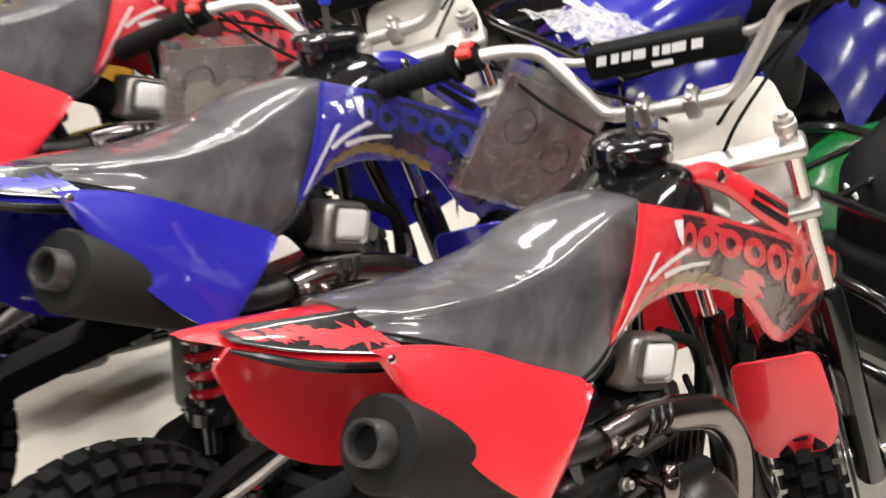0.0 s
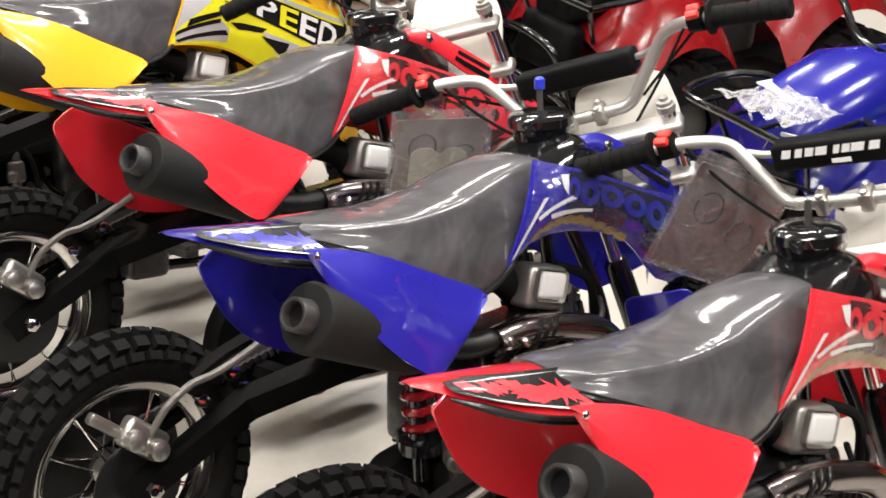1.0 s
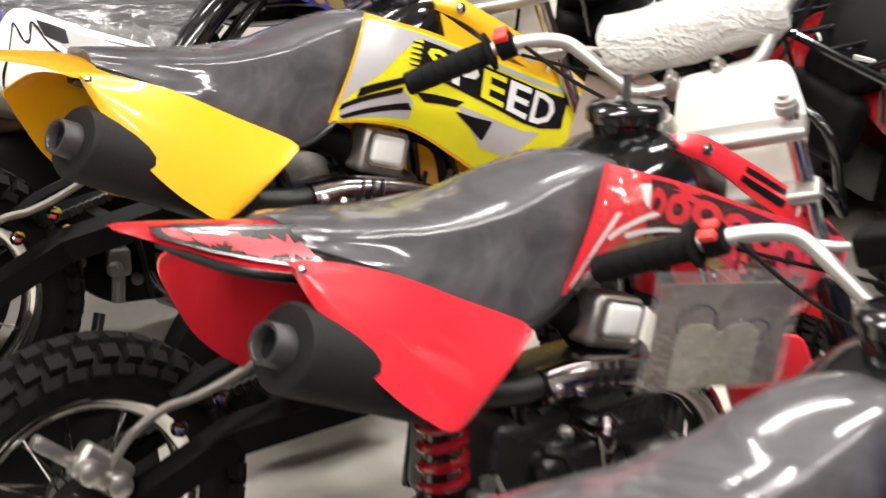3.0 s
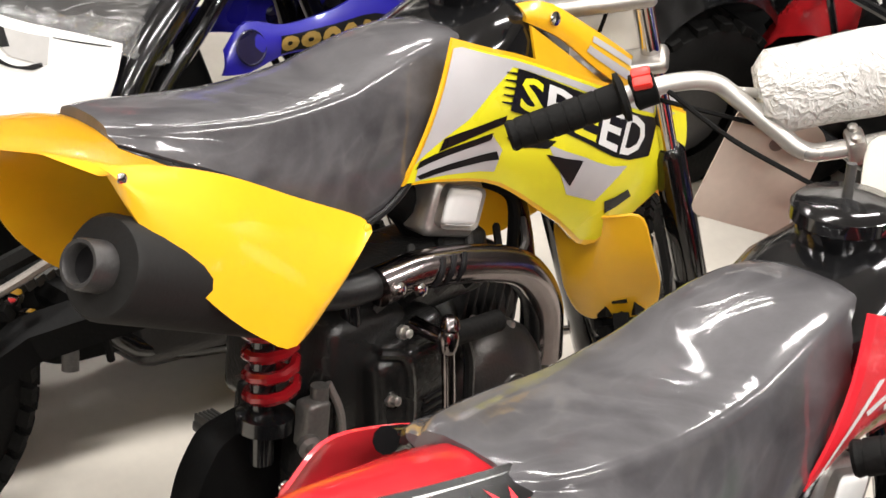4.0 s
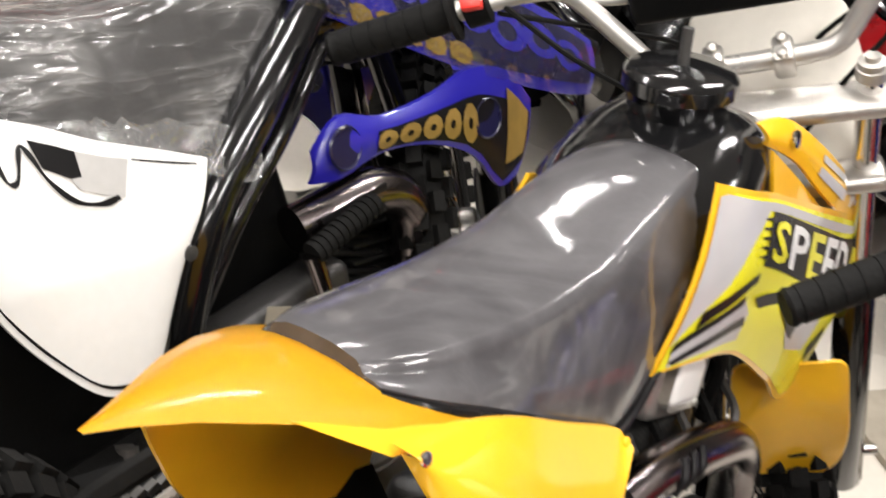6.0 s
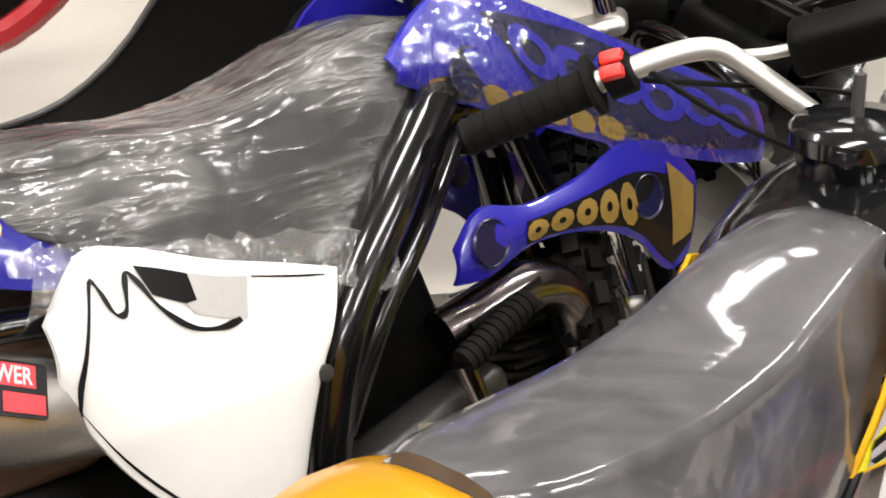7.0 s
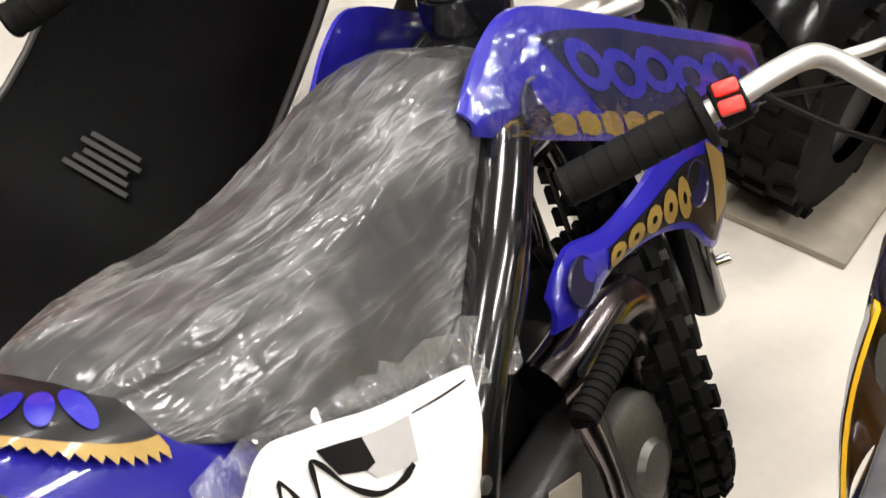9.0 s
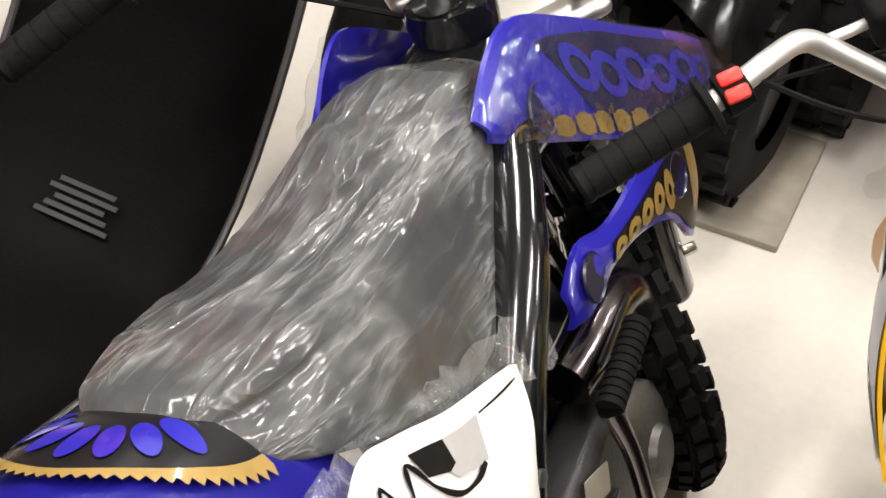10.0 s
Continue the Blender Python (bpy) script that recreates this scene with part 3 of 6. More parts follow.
    if flap:
        bm = bmesh.new()
        shape = rounded([(-0.062, 0.1), (0.062, 0.1), (0.068, -0.03), (0.054, -0.072), (-0.054, -0.072), (-0.068, -0.03)], 0.03)
        slab(bm, shape, 0.006, Matrix.Translation((-0.1, 0.008, -0.385)) @ Matrix.Rotation(radians(4), 4, "Y") @ Matrix(((0, 0, 1, 0), (1, 0, 0, 0), (0, 1, 0, 0), (0, 0, 0, 1))), 0.002)
        for v in bm.verts:
            v.co.x += 4.0 * v.co.y ** 2
        part("mud_flap", bm, paint, fork, "")
    return bar


SEAT_ROWS = [(0.118, 0.722, 0.716, 0.07), (0.15, 0.722, 0.706, 0.094), (0.22, 0.720, 0.680, 0.108), (0.31, 0.720, 0.640, 0.112), (0.40, 0.732, 0.602, 0.112),
             (0.44, 0.744, 0.604, 0.110), (0.48, 0.757, 0.626, 0.106), (0.52, 0.768, 0.668, 0.100), (0.56, 0.775, 0.712, 0.090), (0.60, 0.774, 0.735, 0.077), (0.64, 0.762, 0.738, 0.060), (0.668, 0.738, 0.726, 0.040)]


def seat_shape(bm, rows, top=0.68, crown=0.012, rough=0.0, fine_steps=4, left=1.0, left_front=None):
    ring_rows = []
    fine = []
    for i in range(len(rows) - 1):
        for k in range(fine_steps):
            fine.append([curve_at([(r[j], 0, 0) for r in rows], (i + k / fine_steps) / (len(rows) - 1)).x for j in range(4)])
    fine.append(list(rows[-1]))
    for x, zt, zl, hw in fine:
        drop = zt - zl
        far = left if left_front is None else left + (left_front - left) * (x - 0.1) / 0.55
        half = [(0, zt + crown), (hw * 0.4, zt + crown * 0.9), (hw * top, zt + crown * 0.55), (hw * (top + 0.055), zt + crown * 0.3), (hw * (top + 0.09), zt - min(0.004, drop * 0.1)), (hw * (top + 0.115), zt - min(0.014, drop * 0.3)), (hw * 0.93, zt - drop * 0.55), (hw, zl + drop * 0.06), (hw * 0.97, zl - 0.004), (hw * 0.8, zl - 0.008)]
        if rough:
            dense = smooth_path([(0, y, z) for y, z in half], 6)
            half = [(q.y, q.z) for q in dense]
        ring = [(x, -y, z) for y, z in half] + [(x, y * far, z) for y, z in half[::-1][:-1]]
        ring_rows.append([Vector(q) for q in ring])
    made = grid(bm, ring_rows, True)
    bm.faces.new(made[0])
    bm.faces.new(made[-1])
    if rough:
        for v in bm.verts:
            c = v.co
            q = Vector((c.x * 5 + c.y * 6, c.y * 9 - c.x * 4, c.z * 9))
            warp = q + noise.noise_vector(q * 0.5) * 0.5
            ridge = (1 - abs(noise.noise(warp) * 2.2)) ** 2 * 0.8 + (1 - abs(noise.noise(warp * 2.4 + Vector((9, 2, 4))) * 2.2)) ** 4 * 0.5
            out = Vector((0, c.y * 3, max(0.2, (c.z - 0.68) * 6))).normalized()
            v.co = c + out * (ridge - 0.5) * rough
    return bm


def tail_shape(bm, rows, left=1.0):
    """The rear fender: rows of x, centre height, half width, edge height."""
    out = []
    for x, zc, hw, ze in rows:
        out.append([Vector((x, hw * f * (left if f > 0 else 1), zc + (ze - zc) * abs(f) ** 2.2)) for f in (-1, -0.85, -0.6, -0.3, 0, 0.3, 0.6, 0.85, 1)])
    grid(bm, out)
    bmesh.ops.solidify(bm, geom=bm.faces[:], thickness=0.005)
    return bm


def splash(skin, bm, s0, t0, size, seed, count=9, out=0.003):
    """A ragged paint splash sticker."""
    rnd = random.Random(seed)
    pts = []
    for k in range(count * 2):
        a = 2 * math.pi * k / (count * 2)
        r = size * (rnd.uniform(0.75, 1.25) if k % 2 else rnd.uniform(0.3, 0.6))
        pts.append((min(0.985, max(0.015, s0 + math.cos(a) * r)), min(0.97, max(0.03, t0 + math.sin(a) * r * 2.0))))
    skin.decal(bm, pts, out)


def ring_decal(skin, bm, s0, t0, rs, rt, hole=0.55, n=14, out=0.0016):
    for k in range(n):
        a, b = 2 * math.pi * k / n, 2 * math.pi * (k + 1) / n
        quad = [(s0 + math.cos(c) * rs * f, t0 + math.sin(c) * rt * f) for c, f in ((a, 1), (b, 1), (b, hole), (a, hole))]
        verts = [bm.verts.new(skin.at(s, t, out)) for s, t in quad]
        bm.faces.new(verts)


def pit_bike(label, m, paint, style, lock, head, pad="black", marks=False, group="pit bikes in a row", wheel_shift=0.31, left=(0.75, 0.75), tail_left=0.72, rake=36.0):
    """A small dirt bike: x ahead, y to its left, z up; its rear wheel stands near x = -0.1."""
    bike = thing("pit_bike", label, "motorcycle", m, group)
    dark = {"yellow": BLACK_STICKER, "red": DARK_RED, "blue": DARK_BLUE}[style]
    # rear fender
    bm = bmesh.new()
    tip = -0.084 if style != "yellow" else -0.07
    if style == "yellow":
        tail_shape(bm, [(-0.085, 0.724, 0.003, 0.7235), (-0.06, 0.727, 0.014, 0.724), (-0.02, 0.73, 0.036, 0.723), (0.03, 0.731, 0.068, 0.718), (0.09, 0.728, 0.103, 0.706), (0.14, 0.718, 0.115, 0.697), (0.2, 0.7, 0.118, 0.676)], 0.72)
    else:
        tail_shape(bm, [(tip, 0.741, 0.012, 0.739), (tip + 0.017, 0.742, 0.034, 0.735), (-0.03, 0.741, 0.058, 0.723), (0.008, 0.738, 0.078, 0.711), (0.06, 0.735, 0.098, 0.698), (0.12, 0.731, 0.104, 0.688), (0.2, 0.706, 0.11, 0.676)], tail_left)
    fender = part("rear_fender", bm, paint, bike)
    if style != "yellow":
        for side in (-1,):
            skin = Skin([(-0.05, side * 0.012, 0.7445), (-0.005, side * 0.02, 0.7435), (0.05, side * 0.025, 0.7395), (0.13, side * 0.03, 0.7345)], [(-0.05, side * 0.046, 0.7345), (0.0, side * 0.074, 0.7185), (0.06, side * 0.092, 0.706), (0.14, side * 0.104, 0.69)], 0.006, side)
            bm = bmesh.new()
            skin.decal(bm, [(0.0, 0.25), (0.25, 0.06), (0.99, 0.04), (0.99, 0.98), (0.0, 0.9)], 0.002)
            part("fender_sticker", bm, BLACK_STICKER, fender, "dark sticker under clear film")
            for k, (sx, sy, size) in enumerate(((0.62, 0.5, 0.16), (0.84, 0.55, 0.15), (0.4, 0.45, 0.12), (0.2, 0.4, 0.1), (0.96, 0.8, 0.08))):
                bm = bmesh.new()
                splash(skin, bm, sx, sy, size, 3 + side + k, 12)
                part("splash_sticker", bm, paint, fender)
            # white slivers paint the clear film's glare along the fender's upper and lower edges
            for shape in ([(0.02, 0.3), (0.5, 0.13), (0.95, 0.1), (0.5, 0.16)], [(0.05, 0.76), (0.5, 0.86), (0.98, 0.92), (0.98, 0.96), (0.5, 0.9)]):
                bm = bmesh.new()
                skin.decal(bm, shape, 0.0034)
                part("glare_or_print_streak", bm, WHITE_STICKER, fender)
            bm = bmesh.new()
            tube(bm, [(-0.05, side * 0.045, 0.726), (-0.02, side * 0.064, 0.716), (0.015, side * 0.082, 0.704), (0.06, side * 0.099, 0.694), (0.13, side * 0.106, 0.682)], [0.002, 0.005, 0.006, 0.006, 0.006], 8)
            part("edge_strip", bm, BLACK_STICKER, fender, "black lower edge of the fender")
    else:
        bm = bmesh.new()
        Skin([(0.03, -0.066, 0.7195), (0.09, -0.1, 0.7075), (0.14, -0.113, 0.6985), (0.19, -0.117, 0.68)], [(0.062, -0.124, 0.708), (0.1, -0.128, 0.702), (0.15, -0.129, 0.694), (0.21, -0.129, 0.682)], 0.002, -1).mesh(bm, 0.004, 14, 4)
        part("fender_skirt", bm, paint, fender)
    # seat
    bm = bmesh.new()
    seat_shape(bm, SEAT_ROWS, left=left[0], left_front=left[1])
    part("seat", bm, SEAT, bike, "grey vinyl seat under taut clear plastic film")
    for side, f in ((-1, 1.0), (1, left[0])):
        bm = bmesh.new()
        tube(bm, [(x, side * hw * (f if side < 0 else left[0] + (left[1] - left[0]) * (x - 0.1) / 0.55) * 1.005, zl - 0.006) for x, zt, zl, hw in SEAT_ROWS[:8]], 0.0045, 8, 4)
        part("seat_base", bm, BLACK_STICKER, bike, "black edge of the seat pan")
    # side panels
    upper = [(0.065, 0.125, 0.715), (0.125, 0.124, 0.708), (0.21, 0.126, 0.686), (0.31, 0.122, 0.645), (0.402, 0.118, 0.608), (0.417, 0.119, 0.596)]
    lower = [(0.07, 0.13, 0.708), (0.095, 0.158, 0.655), (0.145, 0.178, 0.592), (0.215, 0.186, 0.533), (0.28, 0.181, 0.512), (0.405, 0.124, 0.588)]
    for side in (-1, 1):
        if side < 0:
            skin = Skin([(x, -y, z) for x, y, z in upper], [(x, -y, z) for x, y, z in lower], 0.012, side)
        else:
            near = left[0] / 0.62
            skin = Skin([(x, y * near, z) for x, y, z in ((0.039, 0.078, 0.666), (0.09, 0.085, 0.69), (0.17, 0.092, 0.676), (0.25, 0.098, 0.65), (0.32, 0.1, 0.62), (0.39, 0.1, 0.58))],
                        [(x, y * near, z + (1 - near) * 0.02) for x, y, z in ((0.041, 0.08, 0.652), (0.067, 0.09, 0.615), (0.11, 0.1, 0.56), (0.17, 0.106, 0.515), (0.25, 0.108, 0.485), (0.35, 0.102, 0.48))], 0.006, side)
        bm = bmesh.new()
        skin.mesh(bm, 0.005)
        panel = part("side_panel", bm, paint, bike)
        for ps, pt in ((0.06, 0.35), (0.93, 0.12)):
            bm = bmesh.new()
            lathe(bm, [(0, 0.0055), (0.002, 0.0055), (0.0035, 0.003), (0.0035, 0.001)], skin.at(ps, pt, 0.0), (0, side, 0.25), 12)
            part("panel_bolt", bm, CHROME if ps < 0.5 else paint, panel)
    # frame
    bm = bmesh.new()
    for side in (-1, 1):
        w = side if side < 0 else left[0] / 0.62
        tube(bm, [(0.14, w * 0.07, 0.685), (0.2, w * 0.08, 0.66), (0.38, w * 0.085, 0.58), (0.44, w * 0.085, 0.45), (0.43, w * 0.08, 0.3)], 0.013, 10)
        tube(bm, [(0.36, side * 0.07, 0.6), (0.5, side * 0.05, 0.66), (0.66, side * 0.03, 0.74)], 0.014, 10)
        tube(bm, [(0.7, side * 0.03, 0.66), (0.76, side * 0.06, 0.5), (0.78, side * 0.07, 0.3), (0.7, side * 0.07, 0.16), (0.45, side * 0.07, 0.15)], 0.012, 10)
    rod(bm, (0.64, 0, 0.84), (0.72, 0, 0.66), 0.026, 16)
    part("frame", bm, FRAME_BLACK, bike)
    # tank and shrouds
    bm = bmesh.new()
    rows = []
    for x, zt, zl, hw in ((0.53, 0.745, 0.66, 0.08), (0.58, 0.77, 0.65, 0.1), (0.63, 0.8, 0.65, 0.102), (0.68, 0.818, 0.66, 0.092), (0.74, 0.806, 0.68, 0.078), (0.81, 0.765, 0.69, 0.055)):
        rows.append([(x, hw * math.copysign(abs(math.cos(a)) ** 0.6, math.cos(a)), (zt + zl) / 2 + (zt - zl) / 2 * math.copysign(abs(math.sin(a)) ** 0.7, math.sin(a))) for a in (2 * math.pi * k / 20 for k in range(20))])
    made = grid(bm, rows, True)
    bm.faces.new(made[0])
    bm.faces.new(made[-1])
    part("fuel_tank", bm, GLOSS_BLACK, bike, "gloss black fuel tank cover")
    bm = bmesh.new()
    lathe(bm, [(-0.04, 0.03), (-0.038, 0.047), (-0.014, 0.05), (-0.01, 0.056), (0.004, 0.056), (0.01, 0.05), (0.012, 0.02)], (0.672, 0.012, 0.836), (-0.12, 0, 1), 28)
    cap = part("fuel_cap", bm, GLOSS_BLACK, bike, "round black screw fuel cap")
    bm = bmesh.new()
    rod(bm, (0.672, 0.012, 0.84), (0.668, 0.012, 0.885), 0.0055, 10)
    part("breather_hose", bm, TIP_GREY, cap)
    if style == "blue":
        bm = bmesh.new()
        lathe(bm, [(0, 0.006), (0.002, 0.009), (0.018, 0.009), (0.022, 0.004)], (0.668, 0.012, 0.884), (0, 0, 1), 12)
        part("valve_cap", bm, KEY_BLUE, cap, "small blue breather cap")
    for side in (-1, 1):
        y0, y1 = 0.106, 0.118
        top = [(0.538, side * 0.105, 0.792), (0.589, side * y1, 0.779), (0.654, side * y1, 0.763), (0.784, side * 0.115, 0.723), (0.914, side * 0.105, 0.684), (1.044, side * 0.085, 0.640)]
        if style == "yellow":
            low = [(0.478, side * y0, 0.626), (0.540, side * y1, 0.626), (0.631, side * y1, 0.606), (0.749, side * 0.115, 0.54), (0.849, side * 0.105, 0.488), (1.038, side * 0.085, 0.548)]
        else:
            low = [(0.478, side * y0, 0.626), (0.535, side * y1, 0.668), (0.631, side * y1, 0.668), (0.749, side * 0.115, 0.635), (0.867, side * 0.105, 0.545), (1.014, side * 0.085, 0.575)]
        if side > 0:
            top, low = ([(x, y * 0.8, z - 0.05) for x, y, z in edge] for edge in (top, low))
        skin = Skin(top, low, 0.01, side)
        bm = bmesh.new()
        skin.mesh(bm, 0.004, 26, 8)
        shroud = part("tank_shroud", bm, paint, bike)
        if style == "yellow":
            for nm, mt, shapes in (("lemon_graphic", LEMON, [[(0.1, 0.03), (0.995, 0.03), (0.995, 0.97), (0.8, 0.975), (0.6, 0.97), (0.4, 0.97), (0.02, 0.98), (0.01, 0.85)]]),
                                   ("silver_graphic", SILVER_STICKER, [[(0.012, 0.06), (0.06, 0.04), (0.36, 0.05), (0.24, 0.3), (0.17, 0.52), (0.012, 0.84)], [(0.36, 0.05), (0.93, 0.06), (0.9, 0.1), (0.33, 0.1)], [(0.04, 0.86), (0.3, 0.62), (0.36, 0.72), (0.36, 0.9), (0.06, 0.97)]]),
                                   ("grey_graphic", SILVER_STICKER, [[(0.5, 0.55), (0.8, 0.46), (0.72, 0.72), (0.6, 0.8)]]),
                                   ("black_stripe", BLACK_STICKER, [[(0.1, 0.66), (0.34, 0.46), (0.34, 0.52), (0.1, 0.76)]]), ("black_stripe", BLACK_STICKER, [[(0.03, 0.82), (0.3, 0.6), (0.3, 0.66), (0.03, 0.88)], [(0.05, 0.93), (0.34, 0.74), (0.36, 0.8), (0.08, 0.96)], [(0.36, 0.62), (0.52, 0.5), (0.5, 0.58), (0.4, 0.68)]]),
                                   ("black_block", BLACK_STICKER, [[(0.36, 0.1), (0.86, 0.13), (0.86, 0.42), (0.35, 0.42)]]), ("black_mark", BLACK_STICKER, [[(0.5, 0.62), (0.62, 0.54), (0.6, 0.74)]]), ("model_mark", BLACK_STICKER, [[(0.76, 0.7), (0.83, 0.64), (0.85, 0.72), (0.78, 0.78)]])):
                for sh in shapes:
                    bm = bmesh.new()
                    skin.decal(bm, sh, {"lemon_graphic": 0.001, "silver_graphic": 0.0018, "grey_graphic": 0.0018}.get(nm, 0.0026))
                    part(nm, bm, mt, shroud)
            flip = (lambda u: u) if side < 0 else (lambda u: 1 - u)
            for i, letter in enumerate("SPEED"):
                bm = bmesh.new()
                word_on(bm, letter, lambda u, v: skin.at(0.375 + flip((i + 0.06 + u * 0.86) / 5) * 0.46, 0.39 - v * 0.25, 0.0036))
                part("letter", bm, LEMON if letter == "S" or i == 2 else WHITE_STICKER, shroud, "pale block letter of the word SPEED")
            for k in range(5):
                bm = bmesh.new()
                skin.decal(bm, [(0.3, 0.14 + k * 0.055), (0.37, 0.13 + k * 0.055), (0.37, 0.155 + k * 0.055), (0.3, 0.148 + k * 0.055)], 0.003)
                part("speed_line", bm, BLACK_STICKER, shroud)
        else:
            bm = bmesh.new()
            skin.decal(bm, [(0.25, 0.05), (0.97, 0.08), (0.97, 0.75), (0.8, 0.9), (0.55, 0.85), (0.3, 0.75)], 0.001)
            part("dark_graphic", bm, dark, shroud)
            for k in range(7):
                bm = bmesh.new()
                ring_decal(skin, bm, 0.3 + k * 0.095, 0.33 + 0.03 * (k % 2), 0.047, 0.2, 0.42, 16, 0.0022)
                part("swirl_graphic", bm, paint, shroud, "round swirl shape")
            for k, (sx, sy, size) in enumerate(((0.1, 0.86, 0.06), (0.9, 0.5, 0.1), (0.6, 0.74, 0.07), (0.42, 0.12, 0.05), (0.78, 0.16, 0.06))):
                bm = bmesh.new()
                splash(skin, bm, sx, sy, size, 11 + k, 9, 0.002)
                part("splash_graphic", bm, paint, shroud)
            for shape in ([(0.02, 0.95), (0.12, 0.4), (0.145, 0.4), (0.05, 0.95)], [(0.2, 0.66), (0.42, 0.6), (0.42, 0.65), (0.22, 0.74)], [(0.19, 0.12), (0.25, 0.1), (0.27, 0.4), (0.23, 0.3)], [(0.12, 0.62), (0.3, 0.42), (0.33, 0.46), (0.14, 0.68)]):
                bm = bmesh.new()
                skin.decal(bm, shape, 0.0026)
                part("glare_or_print_streak", bm, WHITE_STICKER, shroud)
            bm = bmesh.new()
            Skin(top, low, 0.014, side).mesh(bm, 0.0004, 40, 12)
            for v in bm.verts:
                v.co.y += side * (0.005 + 0.004 * noise.noise(Vector((v.co.x * 14, 0, v.co.z * 30))))
            part("wrapping_film", bm, WRAP_FILM, shroud, "clear wrinkled protective film")
            for k in range(9):
                bm = bmesh.new()
                t0 = 0.9 - 0.1 * math.sin(k * 0.5)
                skin.decal(bm, [(0.145 + k * 0.05, t0 + 0.06), (0.195 + k * 0.05, t0 + 0.05), (0.195 + k * 0.05, t0 - 0.06), (0.145 + k * 0.05, t0 - 0.05)], 0.0024)
                ring_decal(skin, bm, 0.17 + k * 0.05, t0, 0.024, 0.085, 0.35, 8, 0.003)
                part("chain_link_graphic", bm, GOLD_STICKER, shroud, "gold chain link printed along the edge")
        # upper wing
        wing = Skin([(0.676, side * 0.075, 0.814), (0.719, side * 0.085, 0.816), (0.792, side * 0.095, 0.783), (0.874, side * 0.095, 0.744), (0.956, side * 0.09, 0.701), (1.043, side * 0.075, 0.648)],
                    [(0.685, side * 0.082, 0.794), (0.741, side * 0.095, 0.771), (0.804, side * 0.104, 0.731), (0.874, side * 0.106, 0.694), (0.956, side * 0.098, 0.658), (1.043, side * 0.08, 0.624)], 0.006, side)
        if side > 0:
            wing = Skin([(x, y * 0.75, z - 0.06) for x, y, z in wing.upper], [(x, y * 0.75, z - 0.06) for x, y, z in wing.lower], 0.006, side)
        bm = bmesh.new()
        wing.mesh(bm, 0.005, 18, 5)
        wing_ob = part("upper_shroud", bm, paint, bike)
        for shape in ([(0.4, 0.2), (0.62, 0.15), (0.6, 0.35), (0.38, 0.4)], [(0.36, 0.55), (0.6, 0.5), (0.58, 0.75), (0.34, 0.78)], [(0.72, 0.2), (0.95, 0.15), (0.9, 0.5), (0.7, 0.6)]):
            bm = bmesh.new()
            wing.decal(bm, shape, 0.0015)
            part("wing_graphic", bm, SILVER_STICKER if style == "yellow" else BLACK_STICKER, wing_ob)
        if style == "yellow":
            bm = bmesh.new()
            Skin([(0.69, side * 0.088, 0.79 if side < 0 else 0.73), (0.76, side * 0.094, 0.75 if side < 0 else 0.69), (0.85, side * 0.095, 0.7 if side < 0 else 0.64)],
                 [(0.7, side * 0.098, 0.735 if side < 0 else 0.68), (0.77, side * 0.098, 0.71 if side < 0 else 0.65), (0.86, side * 0.096, 0.675 if side < 0 else 0.62)], 0.0, side).mesh(bm, 0.004, 10, 4)
            part("shroud_bridge", bm, paint, bike)
        bm = bmesh.new()
        q = wing.at(0.18, 0.45, 0.0)
        lathe(bm, [(0, 0.009), (0.003, 0.009), (0.005, 0.004)], q, (0, side, 0.2), 10)
        part("bolt", bm, CHROME, wing_ob)
    # engine
    engine = new("engine")
    engine.parent = bike
    bm = bmesh.new()
    block(bm, (0.34, 0.18, 0.16), pose(0.58, 0.0, 0.27), 0.03, 3)
    part("crankcase", bm, ENGINE_BLACK, engine, "black painted crankcase")
    bm = bmesh.new()
    block(bm, (0.13, 0.07, 0.25), pose(0.53, -0.098, 0.31, 0, -10, 0), 0.022, 4)
    case = part("side_case", bm, CASE_BLACK, engine, "dark cast engine side case")
    bm = bmesh.new()
    block(bm, (0.1, 0.05, 0.045), pose(0.51, -0.1, 0.43, 0, -22, 0), 0.014, 3)
    part("case_shoulder", bm, CASE_BLACK, case)
    for rib in ([(0.455, -0.12, 0.43), (0.485, -0.132, 0.42), (0.5, -0.134, 0.36), (0.505, -0.134, 0.22)], [(0.565, -0.125, 0.45), (0.59, -0.133, 0.41), (0.6, -0.134, 0.36), (0.61, -0.134, 0.22)]):
        bm = bmesh.new()
        tube(bm, rib, 0.007, 8)
        part("case_rib", bm, CASE_BLACK, case)
    for k in range(4):
        bm = bmesh.new()
        block(bm, (0.04, 0.004, 0.006), pose(0.54, -0.135, 0.325 + k * 0.012, 0, -10, 0), 0.001)
        part("vent_rib", bm, BLACK_STICKER, case)
    for bx, bz in ((0.478, 0.455), (0.6, 0.44), (0.5, 0.25), (0.585, 0.235), (0.47, 0.37)):
        bm = bmesh.new()
        lathe(bm, [(0, 0.009), (0.006, 0.009), (0.006, 0.006), (0.014, 0.006), (0.016, 0.003)], (bx, -0.128, bz), (0, -1, 0.2), 8)
        part("case_bolt", bm, ALLOY, case)
    bm = bmesh.new()
    block(bm, (0.13, 0.2, 0.16), pose(0.46, 0.0, 0.39), 0.02, 3)
    part("gearbox_top", bm, CASE_BLACK, engine)
    bm = bmesh.new()
    block(bm, (0.1, 0.16, 0.22), pose(0.43, -0.02, 0.24), 0.02, 3)
    part("gearbox_rear", bm, CASE_BLACK, engine)
    bm = bmesh.new()
